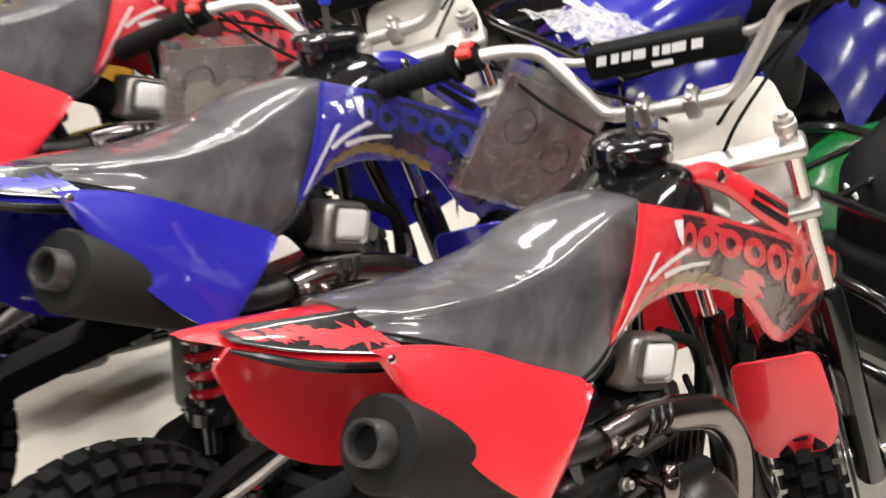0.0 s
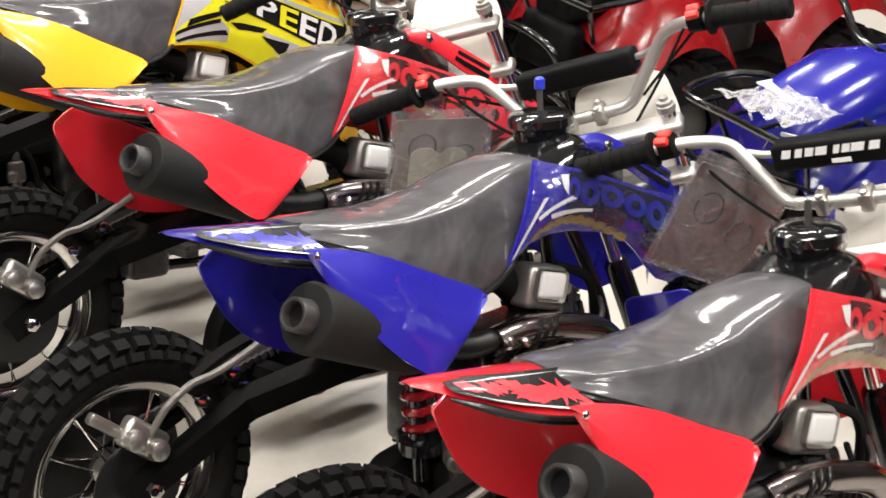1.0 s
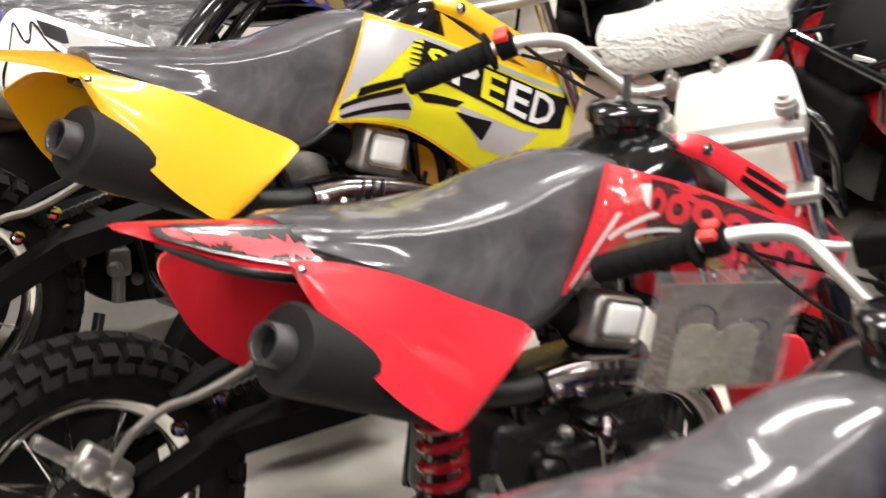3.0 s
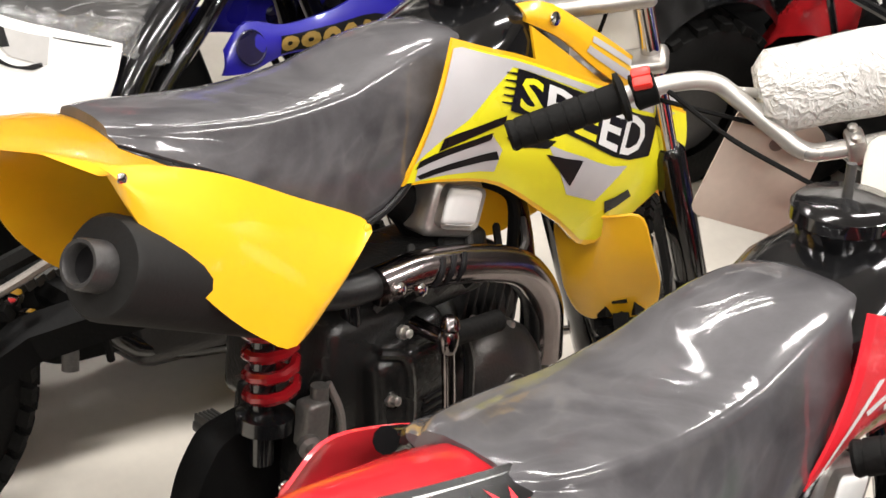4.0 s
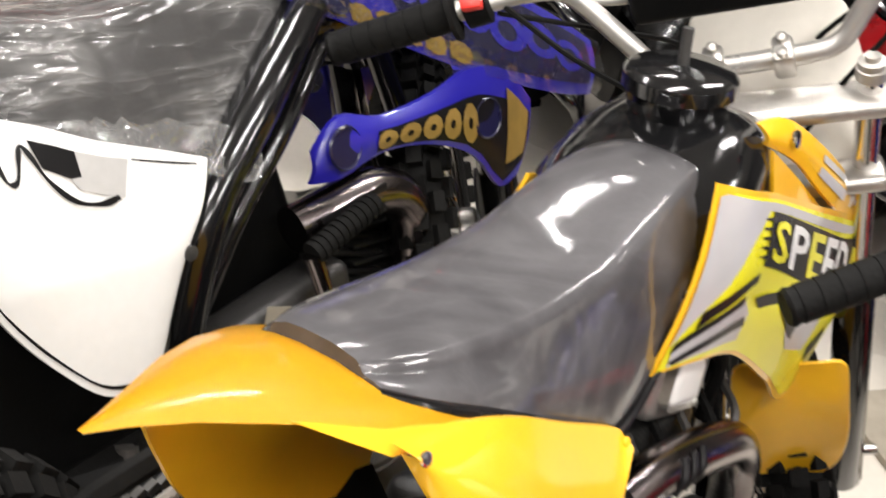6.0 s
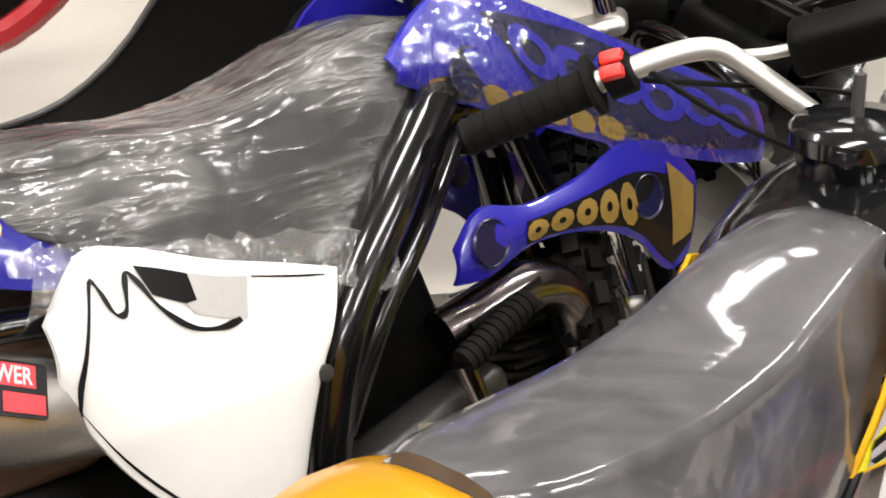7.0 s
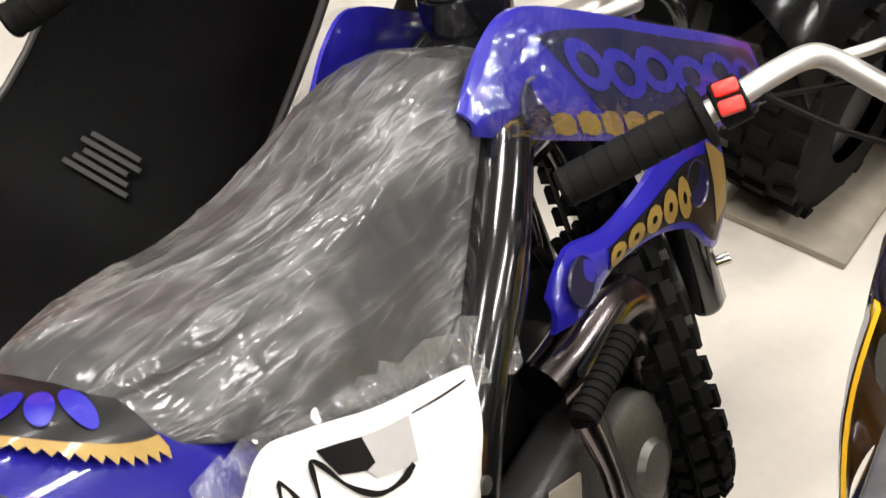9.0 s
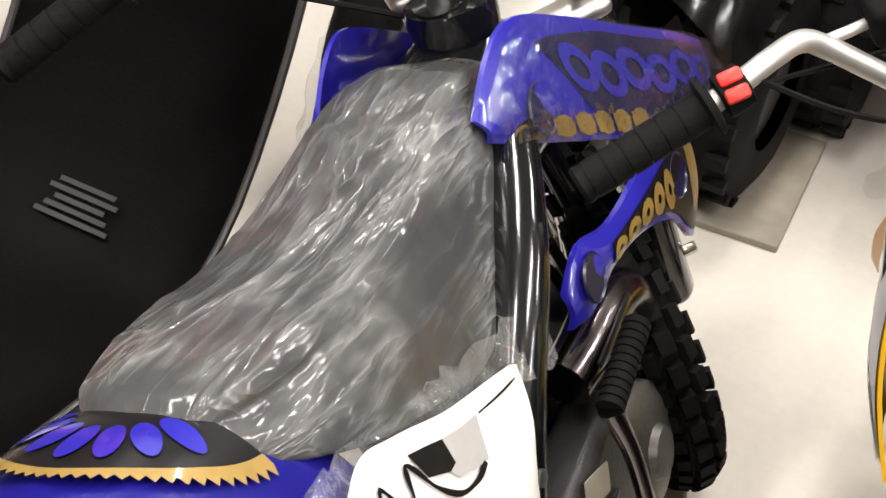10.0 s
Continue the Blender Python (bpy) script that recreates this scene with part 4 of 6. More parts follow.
    block(bm, (0.24, 0.1, 0.09), pose(0.56, -0.03, 0.48, 0, -6, 0), 0.02, 3)
    part("air_box", bm, CASE_BLACK, engine, "black plastic air box")
    bm = bmesh.new()
    lathe(bm, [(0, 0.088), (0.018, 0.087), (0.032, 0.079), (0.044, 0.062), (0.052, 0.04), (0.054, 0.026), (0.058, 0.024), (0.06, 0.008)], (0.678, -0.088, 0.325), (0, -1, 0.08), 36)
    cover = part("clutch_cover", bm, COVER_GREY, engine, "round dark satin clutch cover")
    for k in range(6):
        c = 2 * math.pi * k / 6 + 0.3
        bm = bmesh.new()
        lathe(bm, [(0, 0.006), (0.008, 0.006), (0.01, 0.003)], (0.678 + 0.083 * math.cos(c), -0.104, 0.325 + 0.083 * math.sin(c)), (0, -1, 0), 6)
        part("cover_bolt", bm, ALLOY, cover)
    bm = bmesh.new()
    lathe(bm, [(0, 0.05), (0.13, 0.05)], (0.67, 0.02, 0.36), (1, 0, 0.15), 16)
    barrel = part("cylinder", bm, ENGINE_GREY, engine, "finned dark cast cylinder")
    for k in range(7):
        bm = bmesh.new()
        block(bm, (0.006, 0.12, 0.12), pose(0.69 + k * 0.018, 0.03, 0.37 + k * 0.004, 0, 10, 0), 0.002)
        part("cooling_fin", bm, ENGINE_GREY, barrel)
    bm = bmesh.new()
    block(bm, (0.09, 0.05, 0.075), pose(0.6, -0.058, 0.57, 0, 12, 0), 0.012, 3)
    carb = part("carburettor", bm, ALLOY, engine)
    bm = bmesh.new()
    block(bm, (0.06, 0.012, 0.045), pose(0.6, -0.09, 0.576, 0, 12, 0), 0.008, 3)
    part("carburettor_cap", bm, WHITE, carb, "pale grey square cap")
    bm = bmesh.new()
    tube(bm, [(0.5, -0.02, 0.6), (0.55, -0.03, 0.58), (0.6, -0.03, 0.53)], 0.026, 12)
    tube(bm, [(0.64, -0.06, 0.6), (0.7, -0.08, 0.57), (0.74, -0.06, 0.48)], 0.008, 8)
    part("intake_hose", bm, RUBBER, engine)
    bm = bmesh.new()
    rod(bm, (0.506, -0.12, 0.456), (0.506, -0.178, 0.456), 0.01, 10)
    tube(bm, [(0.506, -0.176, 0.456), (0.514, -0.18, 0.386), (0.523, -0.18, 0.31), (0.546, -0.172, 0.2)], 0.0085, 10)
    lathe(bm, [(0, 0.006), (0.004, 0.01), (0.014, 0.013), (0.018, 0.01), (0.024, 0.013), (0.04, 0.012), (0.046, 0.009)], (0.503, -0.179, 0.488), (0.04, 0, -1), 14)
    part("kick_lever", bm, SMOKED_CHROME, engine, "chrome kick start lever")
    bm = bmesh.new()
    rod(bm, (0.525, -0.16, 0.45), (0.62, -0.15, 0.445), 0.014, 12)
    part("kick_pedal", bm, RUBBER, engine)
    for k in range(5):
        bm = bmesh.new()
        tube(bm, [(0.47 + 0.05 * k, -0.09, 0.47), (0.5 + 0.05 * k, -0.11, 0.51), (0.54 + 0.05 * k, -0.07, 0.53)], 0.005, 6)
        part("vacuum_hose", bm, RUBBER if k % 2 else TIP_GREY, engine)
    bm = bmesh.new()
    block(bm, (0.07, 0.006, 0.054), pose(0.6, -0.086, 0.575, 0, 12, 0), 0.01, 3)
    part("cap_frame", bm, ALLOY, engine, "grey bracket round the square cap")
    # exhaust
    exhaust = new("exhaust")
    exhaust.parent = bike
    bm = bmesh.new()
    a, b = Vector((0.068, -0.139, 0.62)), Vector((0.36, -0.1, 0.512))
    d = (b - a)
    lathe(bm, [(0, 0.034), (0.001, 0.048), (0.006, 0.052), (d.length * 0.75, 0.05), (d.length * 0.95, 0.036), (d.length, 0.024)], a - d.normalized() * 0.014, d, 28)
    part("muffler", bm, MUFFLER_PAINT, exhaust, "dark grey muffler can")
    bm = bmesh.new()
    n = d.normalized()
    lathe(bm, [(0.03, 0.0185), (0.002, 0.0185), (0, 0.02), (0, 0.0235), (0.002, 0.0245), (0.05, 0.0265)], a - n * 0.042, n, 24)
    part("muffler_tip", bm, ENGINE_GREY, exhaust, "dark grey muffler outlet")
    bm = bmesh.new()
    lathe(bm, [(-0.001, 0.019), (0.0005, 0.019)], a - n * 0.026, n, 22)
    part("outlet_disc", bm, BLACK_STICKER, exhaust, "flat black disc across the outlet opening")
    bm = bmesh.new()
    tube(bm, [(0.34, -0.1, 0.52), (0.41, -0.105, 0.512), (0.5, -0.11, 0.519), (0.62, -0.112, 0.506), (0.7, -0.108, 0.476), (0.76, -0.096, 0.411), (0.79, -0.08, 0.31), (0.77, -0.03, 0.26)], 0.019, 14)
    part("exhaust_pipe", bm, ENGINE_BLACK, exhaust)
    bm = bmesh.new()
    tube(bm, [(0.445, -0.114, 0.513), (0.52, -0.116, 0.521), (0.62, -0.118, 0.509), (0.7, -0.115, 0.483), (0.765, -0.103, 0.421), (0.797, -0.09, 0.335)], 0.024, 18, 8)
    shield = part("heat_shield", bm, SMOKED_CHROME, exhaust, "dark chrome heat shield with three slots")
    for k in range(3):
        x = 0.52 + k * 0.018
        bm = bmesh.new()
        tube(bm, [(x - 0.004, -0.137, 0.507), (x + 0.002, -0.1415, 0.523), (x + 0.01, -0.134, 0.539)], 0.0035, 6)
        part("slot", bm, BLACK_STICKER, shield)
    for x, z in ((0.455, 0.517), (0.49, 0.509)):
        bm = bmesh.new()
        lathe(bm, [(0, 0.008), (0.006, 0.008), (0.008, 0.003)], (x, -0.138, z), (0, -1, 0.3), 8)
        part("clamp_bolt", bm, CHROME, shield)
    # shock, swingarm, wheel
    bm = bmesh.new()
    spring(bm, (0.345, -0.062, 0.378), (0.335, -0.062, 0.474), 0.028, 3.6, 0.0075)
    part("shock_spring", bm, SPRING_RED, bike, "red coil shock spring")
    bm = bmesh.new()
    rod(bm, (0.335, -0.062, 0.3), (0.322, -0.062, 0.56), 0.015, 12)
    lathe(bm, [(0, 0.02), (0.004, 0.034), (0.022, 0.034), (0.026, 0.02)], (0.336, -0.062, 0.34), (0, 0, 1), 18)
    part("shock_body", bm, FRAME_BLACK, bike)
    bm = bmesh.new()
    slab(bm, rounded([(0.29, 0.33), (0.36, 0.345), (0.43, 0.3), (0.45, 0.14), (0.32, 0.1), (0.245, 0.19), (0.262, 0.28)], 0.02), 0.05, pose(0, -0.02, 0, 90, 0, 0), 0.005)
    part("pivot_plate", bm, MATT_BLACK, bike, "black swingarm pivot plate")
    bm = bmesh.new()
    rod(bm, (0.386, -0.1, 0.265), (0.383, -0.1, 0.4), 0.011, 12)
    block(bm, (0.034, 0.03, 0.06), pose(0.375, -0.1, 0.355), 0.007, 3)
    lathe(bm, [(0, 0.015), (0.01, 0.015), (0.013, 0.009), (0.03, 0.009)], (0.362, -0.112, 0.335), (-0.4, -1, 0), 12)
    part("rear_brake_cylinder", bm, DULL_ALLOY, bike, "grey cast rear brake cylinder")
    bm = bmesh.new()
    tube(bm, [(0.395, -0.1, 0.4), (0.41, -0.11, 0.36), (0.42, -0.108, 0.3), (0.437, -0.1, 0.22), (0.43, -0.08, 0.15)], 0.005, 8)
    part("brake_line", bm, HOSE_GREY, bike)
    shift = wheel_shift
    bm = bmesh.new()
    for side in (-1, 1):
        tube(bm, [(-0.01, side * 0.07 + shift, 0.267), (0.18, side * 0.068 + shift * 0.8, 0.4), (0.35, side * 0.06 + shift * 0.4, 0.48)], [0.026, 0.03, 0.03], 4, 1, 0.75)
    rod(bm, (0.25, shift * 0.62 - 0.06, 0.425), (0.25, shift * 0.62 + 0.06, 0.425), 0.024, 8)
    part("swingarm", bm, MATT_BLACK, bike, "black box section swingarm", False)
    wheel(bike, (0.018, shift, 0.284), 0.243, 0.162, 0.085, Matrix.Rotation(radians(5), 4, "X"), 0.013, 24)
    bm = bmesh.new()
    block(bm, (0.085, 0.03, 0.05), pose(0.01, shift - 0.085, 0.367, 0, 35, 0), 0.01, 3)
    for dx in (-0.02, 0.02):
        lathe(bm, [(0, 0.018), (0.016, 0.017), (0.02, 0.01)], (0.007 + dx, shift - 0.097, 0.361 - dx * 0.6), (0, -1, 0), 14)
    block(bm, (0.07, 0.02, 0.02), pose(-0.05, shift - 0.08, 0.399, 0, 35, 0), 0.006)
    part("brake_caliper", bm, ALLOY, bike, "cast alloy rear brake caliper")
    bm = bmesh.new()
    tube(bm, [(0.02, shift - 0.095, 0.374), (0.04, shift - 0.115, 0.42), (0.08, shift - 0.12, 0.448), (0.12, shift - 0.12, 0.456), (0.16, shift - 0.13, 0.475), (0.21, shift - 0.15, 0.51)], 0.0062, 8)
    part("brake_hose", bm, HOSE_GREY, bike, "dull grey braided brake hose")
    bm = bmesh.new()
    lathe(bm, [(0, 0.014), (0.012, 0.014), (0.016, 0.008)], (0.018, shift - 0.1, 0.284), (0, -1, 0), 6)
    part("axle_nut", bm, CHROME, bike)
    for bx, bz in ((0.11, 0.41), (0.17, 0.445), (0.19, 0.415)):
        bm = bmesh.new()
        lathe(bm, [(0, 0.011), (0.014, 0.011), (0.016, 0.005)], (bx, shift - 0.1, bz), (0, -1, 0.3), 8)
        part("swingarm_bolt", bm, CHROME, bike)
    bm = bmesh.new()
    tube(bm, [(0.12, shift - 0.065, 0.44), (0.17, shift - 0.08, 0.475), (0.23, shift - 0.1, 0.505)], 0.012, 6, 2)
    part("chain_guard", bm, RUBBER, bike, "black plastic chain guard")
    bm = bmesh.new()
    for k in range(34):
        f = k / 33
        for up in (0.045, -0.05):
            block(bm, (0.013, 0.008, 0.013), pose(0.0 + 0.36 * f, shift * (1 - 0.5 * f) + 0.03, 0.288 + up * (1 - 0.35 * f) + 0.19 * f, 0, -28, 0), 0)
    tagged(part("drive_chain", bm, TIP_GREY, bike), kind="stuff")
    bm = bmesh.new()
    tube(bm, [(0.5, 0.1, 0.22), (0.5, 0.17, 0.15), (0.5, 0.22, 0.125)], 0.009, 10)
    block(bm, (0.05, 0.03, 0.01), pose(0.5, 0.22, 0.118), 0.003)
    part("kickstand", bm, FRAME_BLACK, bike)
    for side in (-1, 1):
        bm = bmesh.new()
        block(bm, (0.035, 0.08, 0.016), pose(0.46, side * 0.17, 0.2), 0.004)
        peg = part("footpeg", bm, TIP_GREY, bike)
        for k in range(5):
            bm = bmesh.new()
            block(bm, (0.004, 0.076, 0.012), pose(0.447 + k * 0.0065, side * 0.17, 0.212), 0.001)
            part("tooth", bm, TIP_GREY, peg)
    steering(bike, head, rake, lock, paint, pad, marks, axle=-0.6, tyre=0.215, fork_lock=36)
    return bike


LEAN, NOD, SIZE = -13.3, 7.3, 0.977
pit_bike("red pit bike with grey film-wrapped seat and splash graphics", pose(0.262, -0.116, 0.038, LEAN, NOD, 7.5) @ Matrix.Scale(SIZE, 4), RED, "red", 21.7, (0.785, 0.032, 0.871), "black", True, rake=34.2)
pit_bike("blue pit bike with grey film-wrapped seat and chain graphics", pose(0.158, 0.352, 0.038, LEAN, NOD, 10.9) @ Matrix.Scale(SIZE, 4), BLUE, "blue", 27.1, (0.815, 0.047, 0.822), rake=36.4)
pit_bike("red pit bike with grey seat and bubble-wrapped bar pad", pose(0.137, 0.921, 0.038, LEAN, NOD, 9.9) @ Matrix.Scale(SIZE, 4), RED, "red", 44.0, (0.875, 0.085, 0.862), "wrap", left=(1.0, 1.0), rake=29.0)
pit_bike("bright yellow pit bike with SPEED lettering on the shrouds", pose(0.039, 1.476, 0.038, LEAN, NOD, 9.8) @ Matrix.Scale(SIZE, 4), YELLOW, "yellow", 30.5, (0.816, 0.006, 0.835), left=(0.55, 0.55), rake=42.7)
PRINT_GREY = material("faint_print", (0.012, 0.012, 0.012), 0.6, 0, 0, 0, 80, 0.2)
HOLLOW_SHADE = material("hollow_shade_grey", (0.42, 0.41, 0.4), 0.4, 0, 0.1, 0.02, 80, 0.1)


# ---- the taller blue and white bike ----
def trail_bike(m):
    """A taller dirt bike: blue fenders and shrouds, white side panels, its seat in loose film."""
    bike = thing("dirt_bike", "blue and white dirt bike, seat in loose clear film", "motorcycle", m, "pit bikes in a row")
    bm = bmesh.new()
    rows = [(0.03, 0.797, 0.78, 0.06), (0.055, 0.805, 0.763, 0.09), (0.1, 0.808, 0.742, 0.113), (0.16, 0.806, 0.718, 0.122), (0.24, 0.8, 0.694, 0.12), (0.31, 0.806, 0.674, 0.116), (0.37, 0.823, 0.674, 0.108), (0.42, 0.84, 0.695, 0.1), (0.47, 0.85, 0.72, 0.092), (0.52, 0.851, 0.735, 0.082), (0.57, 0.835, 0.735, 0.07), (0.61, 0.8, 0.735, 0.055)]
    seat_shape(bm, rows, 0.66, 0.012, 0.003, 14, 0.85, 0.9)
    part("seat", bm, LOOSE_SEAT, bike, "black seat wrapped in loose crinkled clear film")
    bm = bmesh.new()
    rnd = random.Random(4)
    out = []
    for k in range(25):
        s = 0.04 + 0.36 * k / 24
        row = []
        for j in range(5):
            zb = 0.744 - 0.2 * max(0, s - 0.08) - 0.012 * j + 0.006 * rnd.uniform(-1, 1)
            row.append((s + 0.01 * rnd.uniform(-1, 1), -(0.122 + 0.005 * j + 0.006 * rnd.uniform(-1, 1)), zb + 0.006))
        out.append(row)
    grid(bm, out)
    part("loose_film", bm, FILM, bike, "crumpled edge of clear film")
    # rear fender
    bm = bmesh.new()
    rows = []
    for x, zc, hw, ze in ((-0.42, 0.83, 0.05, 0.82), (-0.36, 0.83, 0.08, 0.8), (-0.25, 0.828, 0.1, 0.773), (-0.12, 0.825, 0.115, 0.76), (0.0, 0.813, 0.122, 0.735), (0.05, 0.802, 0.126, 0.719), (0.11, 0.762, 0.126, 0.707)):
        rows.append([Vector((x, hw * f, zc + (ze - zc) * abs(f) ** 3)) for f in (-1, -0.94, -0.8, -0.5, 0, 0.5, 0.8, 0.94, 1)])
    grid(bm, rows)
    bmesh.ops.solidify(bm, geom=bm.faces[:], thickness=0.005)
    fender = part("rear_fender", bm, BLUE, bike)
    rows = ((-0.42, 0.83, 0.05, 0.82), (-0.36, 0.83, 0.08, 0.8), (-0.25, 0.828, 0.1, 0.773), (-0.12, 0.825, 0.115, 0.76), (0.0, 0.813, 0.122, 0.735), (0.05, 0.802, 0.126, 0.719), (0.11, 0.762, 0.126, 0.707))

    def on_fender(x, y, up):
        for (xa, za, ha, ea), (xb, zb, hb, eb) in zip(rows, rows[1:]):
            if x <= xb:
                f = (x - xa) / (xb - xa)
                zc, hw, ze = za + (zb - za) * f, ha + (hb - ha) * f, ea + (eb - ea) * f
                return Vector((x, y, zc + (ze - zc) * min(1, abs(y) / hw) ** 3 + up))
        return Vector((x, y, 0.762 + up))

    def sheet(points_out, points_in, up, steps=6):
        bm = bmesh.new()
        grid(bm, [[on_fender(p[0] + (q[0] - p[0]) * k / steps, p[1] + (q[1] - p[1]) * k / steps, up) for k in range(steps + 1)] for p, q in zip(points_out, points_in)])
        return bm
    arc = [(0.045 - 0.1 * math.sin(math.pi * k / 36), 0.098 * math.cos(math.pi * k / 36)) for k in range(37)]
    part("fender_sticker", sheet(arc, [(0.046, y) for _, y in arc], 0.004), BLACK_STICKER, fender, "black half-round sticker behind the seat")
    teeth = [(0.045 - (0.1 + (0.007 if k % 2 else 0.002)) * math.sin(math.pi * k / 72), (0.098 + (0.007 if k % 2 else 0.002)) * math.cos(math.pi * k / 72)) for k in range(73)]
    inner = [(0.045 - 0.095 * math.sin(math.pi * k / 72), 0.093 * math.cos(math.pi * k / 72)) for k in range(73)]
    part("sprocket_graphic", sheet(teeth, inner, 0.0055, 2), GOLD_STICKER, fender, "gold sprocket rim printed on the fender")
    for k in range(7):
        c = math.pi * (0.14 + 0.12 * k)
        mid = Vector((0.045 - 0.06 * math.sin(c), 0.062 * math.cos(c)))
        away = Vector((-math.sin(c), math.cos(c)))
        across = Vector((away.y, -away.x))
        ring = [mid + away * 0.022 * math.cos(g) + across * 0.0095 * math.sin(g) for g in (2 * math.pi * j / 16 for j in range(17))]
        part("petal_graphic", sheet(ring, [mid] * 17, 0.0055, 2), BLUE, fender)
    for side in (-1, 1):
        for k in range(5):
            x = -0.27 + k * 0.04
            shape = [(x, side * 0.03), (x + 0.012, side * 0.032), (x + 0.022, side * 0.06), (x + 0.03, side * 0.085)]
            part("dark_mark", sheet(shape, [(px + 0.012, py) for px, py in shape], 0.0045, 2), DARK_BLUE, fender)
    # white side panels
    for side in (-1, 0.85):
        skin = Skin([(0.052, side * 0.13, 0.69), (0.085, side * 0.14, 0.74), (0.125, side * 0.148, 0.737), (0.2, side * 0.148, 0.709), (0.27, side * 0.144, 0.688), (0.332, side * 0.138, 0.668)],
                    [(0.054, side * 0.132, 0.635), (0.088, side * 0.15, 0.565), (0.135, side * 0.165, 0.51), (0.185, side * 0.17, 0.474), (0.238, side * 0.168, 0.482), (0.285, side * 0.15, 0.575)], 0.01, math.copysign(1, side))
        bm = bmesh.new()
        skin.mesh(bm, 0.006, 30, 12)
        panel = part("side_panel", bm, WHITE, bike, "white plastic side panel with black lines")
        lines = ([(0.075, 0.97), (0.09, 0.64), (0.185, 0.17), (0.205, 0.12), (0.23, 0.17), (0.26, 0.25), (0.29, 0.265), (0.32, 0.23), (0.34, 0.13), (0.355, 0.09), (0.385, 0.12), (0.43, 0.2), (0.5, 0.25), (0.58, 0.235), (0.64, 0.2)], [(0.69, 0.05), (0.93, 0.05)], [(0.07, 0.93), (0.3, 0.95), (0.55, 0.96), (0.75, 0.955)])
        for line, wide in zip(lines, (0.02, 0.009, 0.016)):
            bm = bmesh.new()
            path = smooth_path([(q[0], q[1], 0) for q in line], 5)
            rows = []
            for i, q in enumerate(path):
                d = (path[min(i + 1, len(path) - 1)] - path[max(i - 1, 0)])
                d = Vector((d.x, d.y * 0.8, 0)).normalized()
                w = wide * (0.6 + 0.5 * math.sin(i * 0.35) ** 2)
                rows.append([skin.at(q.x - d.y * w * f, q.y + d.x * w * f * 1.2, 0.0022) for f in (-0.5, 0.5)])
            grid(bm, rows)
            part("pinstripe", bm, BLACK_STICKER, panel, "black hand-drawn looking outline")
        bm = bmesh.new()
        skin.decal(bm, [(0.385, 0.06), (0.52, 0.06), (0.53, 0.15), (0.5, 0.17), (0.42, 0.16)], 0.0018)
        part("vent", bm, BLACK_STICKER, panel)
        # flat grey decal: the shade inside the scooped finger hollow, put into colour
        bm = bmesh.new()
        skin.decal(bm, [(0.52, 0.06), (0.68, 0.05), (0.66, 0.2), (0.52, 0.2), (0.5, 0.17), (0.53, 0.15)], 0.0016)
        part("hollow_shade", bm, HOLLOW_SHADE, panel, "flat grey patch painted as the shade in a finger hollow")
        bm = bmesh.new()
        lathe(bm, [(0, 0.008), (0.004, 0.008), (0.005, 0.004)], skin.at(0.955, 0.75, 0.002), (0, side, 0), 10)
        part("bolt", bm, TIP_GREY, panel)
    # frame: two spars each side
    for side in (-1, 1):
        bm = bmesh.new()
        tube(bm, [(0.3, side * 0.105, 0.40), (0.32, side * 0.115, 0.53), (0.355, side * 0.12, 0.625), (0.44, side * 0.11, 0.725), (0.55, side * 0.07, 0.815)], 0.026, 14)
        part("frame_spar", bm, FRAME_BLACK, bike, "gloss black frame tube")
        bm = bmesh.new()
        tube(bm, [(0.36, side * 0.085, 0.6), (0.43, side * 0.08, 0.725), (0.52, side * 0.05, 0.8), (0.62, side * 0.03, 0.85)], 0.013, 12)
        part("upper_spar", bm, FRAME_BLACK, bike)
        bm = bmesh.new()
        tube(bm, [(0.345, side * 0.1, 0.5), (0.40, side * 0.105, 0.595), (0.47, side * 0.1, 0.675), (0.56, side * 0.07, 0.76)], 0.014, 10)
        part("side_spar", bm, FRAME_BLACK, bike)
        bm = bmesh.new()
        tube(bm, [(0.66, side * 0.03, 0.76), (0.73, side * 0.05, 0.55), (0.74, side * 0.06, 0.3), (0.66, side * 0.06, 0.21), (0.35, side * 0.07, 0.24), (0.28, side * 0.09, 0.42)], 0.015, 12)
        part("down_tube", bm, FRAME_BLACK, bike)
    bm = bmesh.new()
    rod(bm, (0.6, 0, 0.9), (0.69, 0, 0.7), 0.028, 16)
    part("steering_head", bm, FRAME_BLACK, bike)
    bm = bmesh.new()
    rows = []
    for x, zt, zl, hw in ((0.46, 0.79, 0.72, 0.06), (0.53, 0.83, 0.7, 0.085), (0.6, 0.86, 0.7, 0.09), (0.66, 0.86, 0.7, 0.08), (0.72, 0.83, 0.72, 0.06)):
        rows.append([(x, hw * math.cos(a), (zt + zl) / 2 + (zt - zl) / 2 * math.sin(a)) for a in (2 * math.pi * k / 18 for k in range(18))])
    made = grid(bm, rows, True)
    bm.faces.new(made[0])
    bm.faces.new(made[-1])
    part("fuel_tank", bm, GLOSS_BLACK, bike)
    bm = bmesh.new()
    lathe(bm, [(-0.03, 0.04), (0.0, 0.045), (0.02, 0.045), (0.028, 0.02)], (0.62, 0.0, 0.87), (-0.1, 0, 1), 22)
    part("fuel_cap", bm, GLOSS_BLACK, bike)
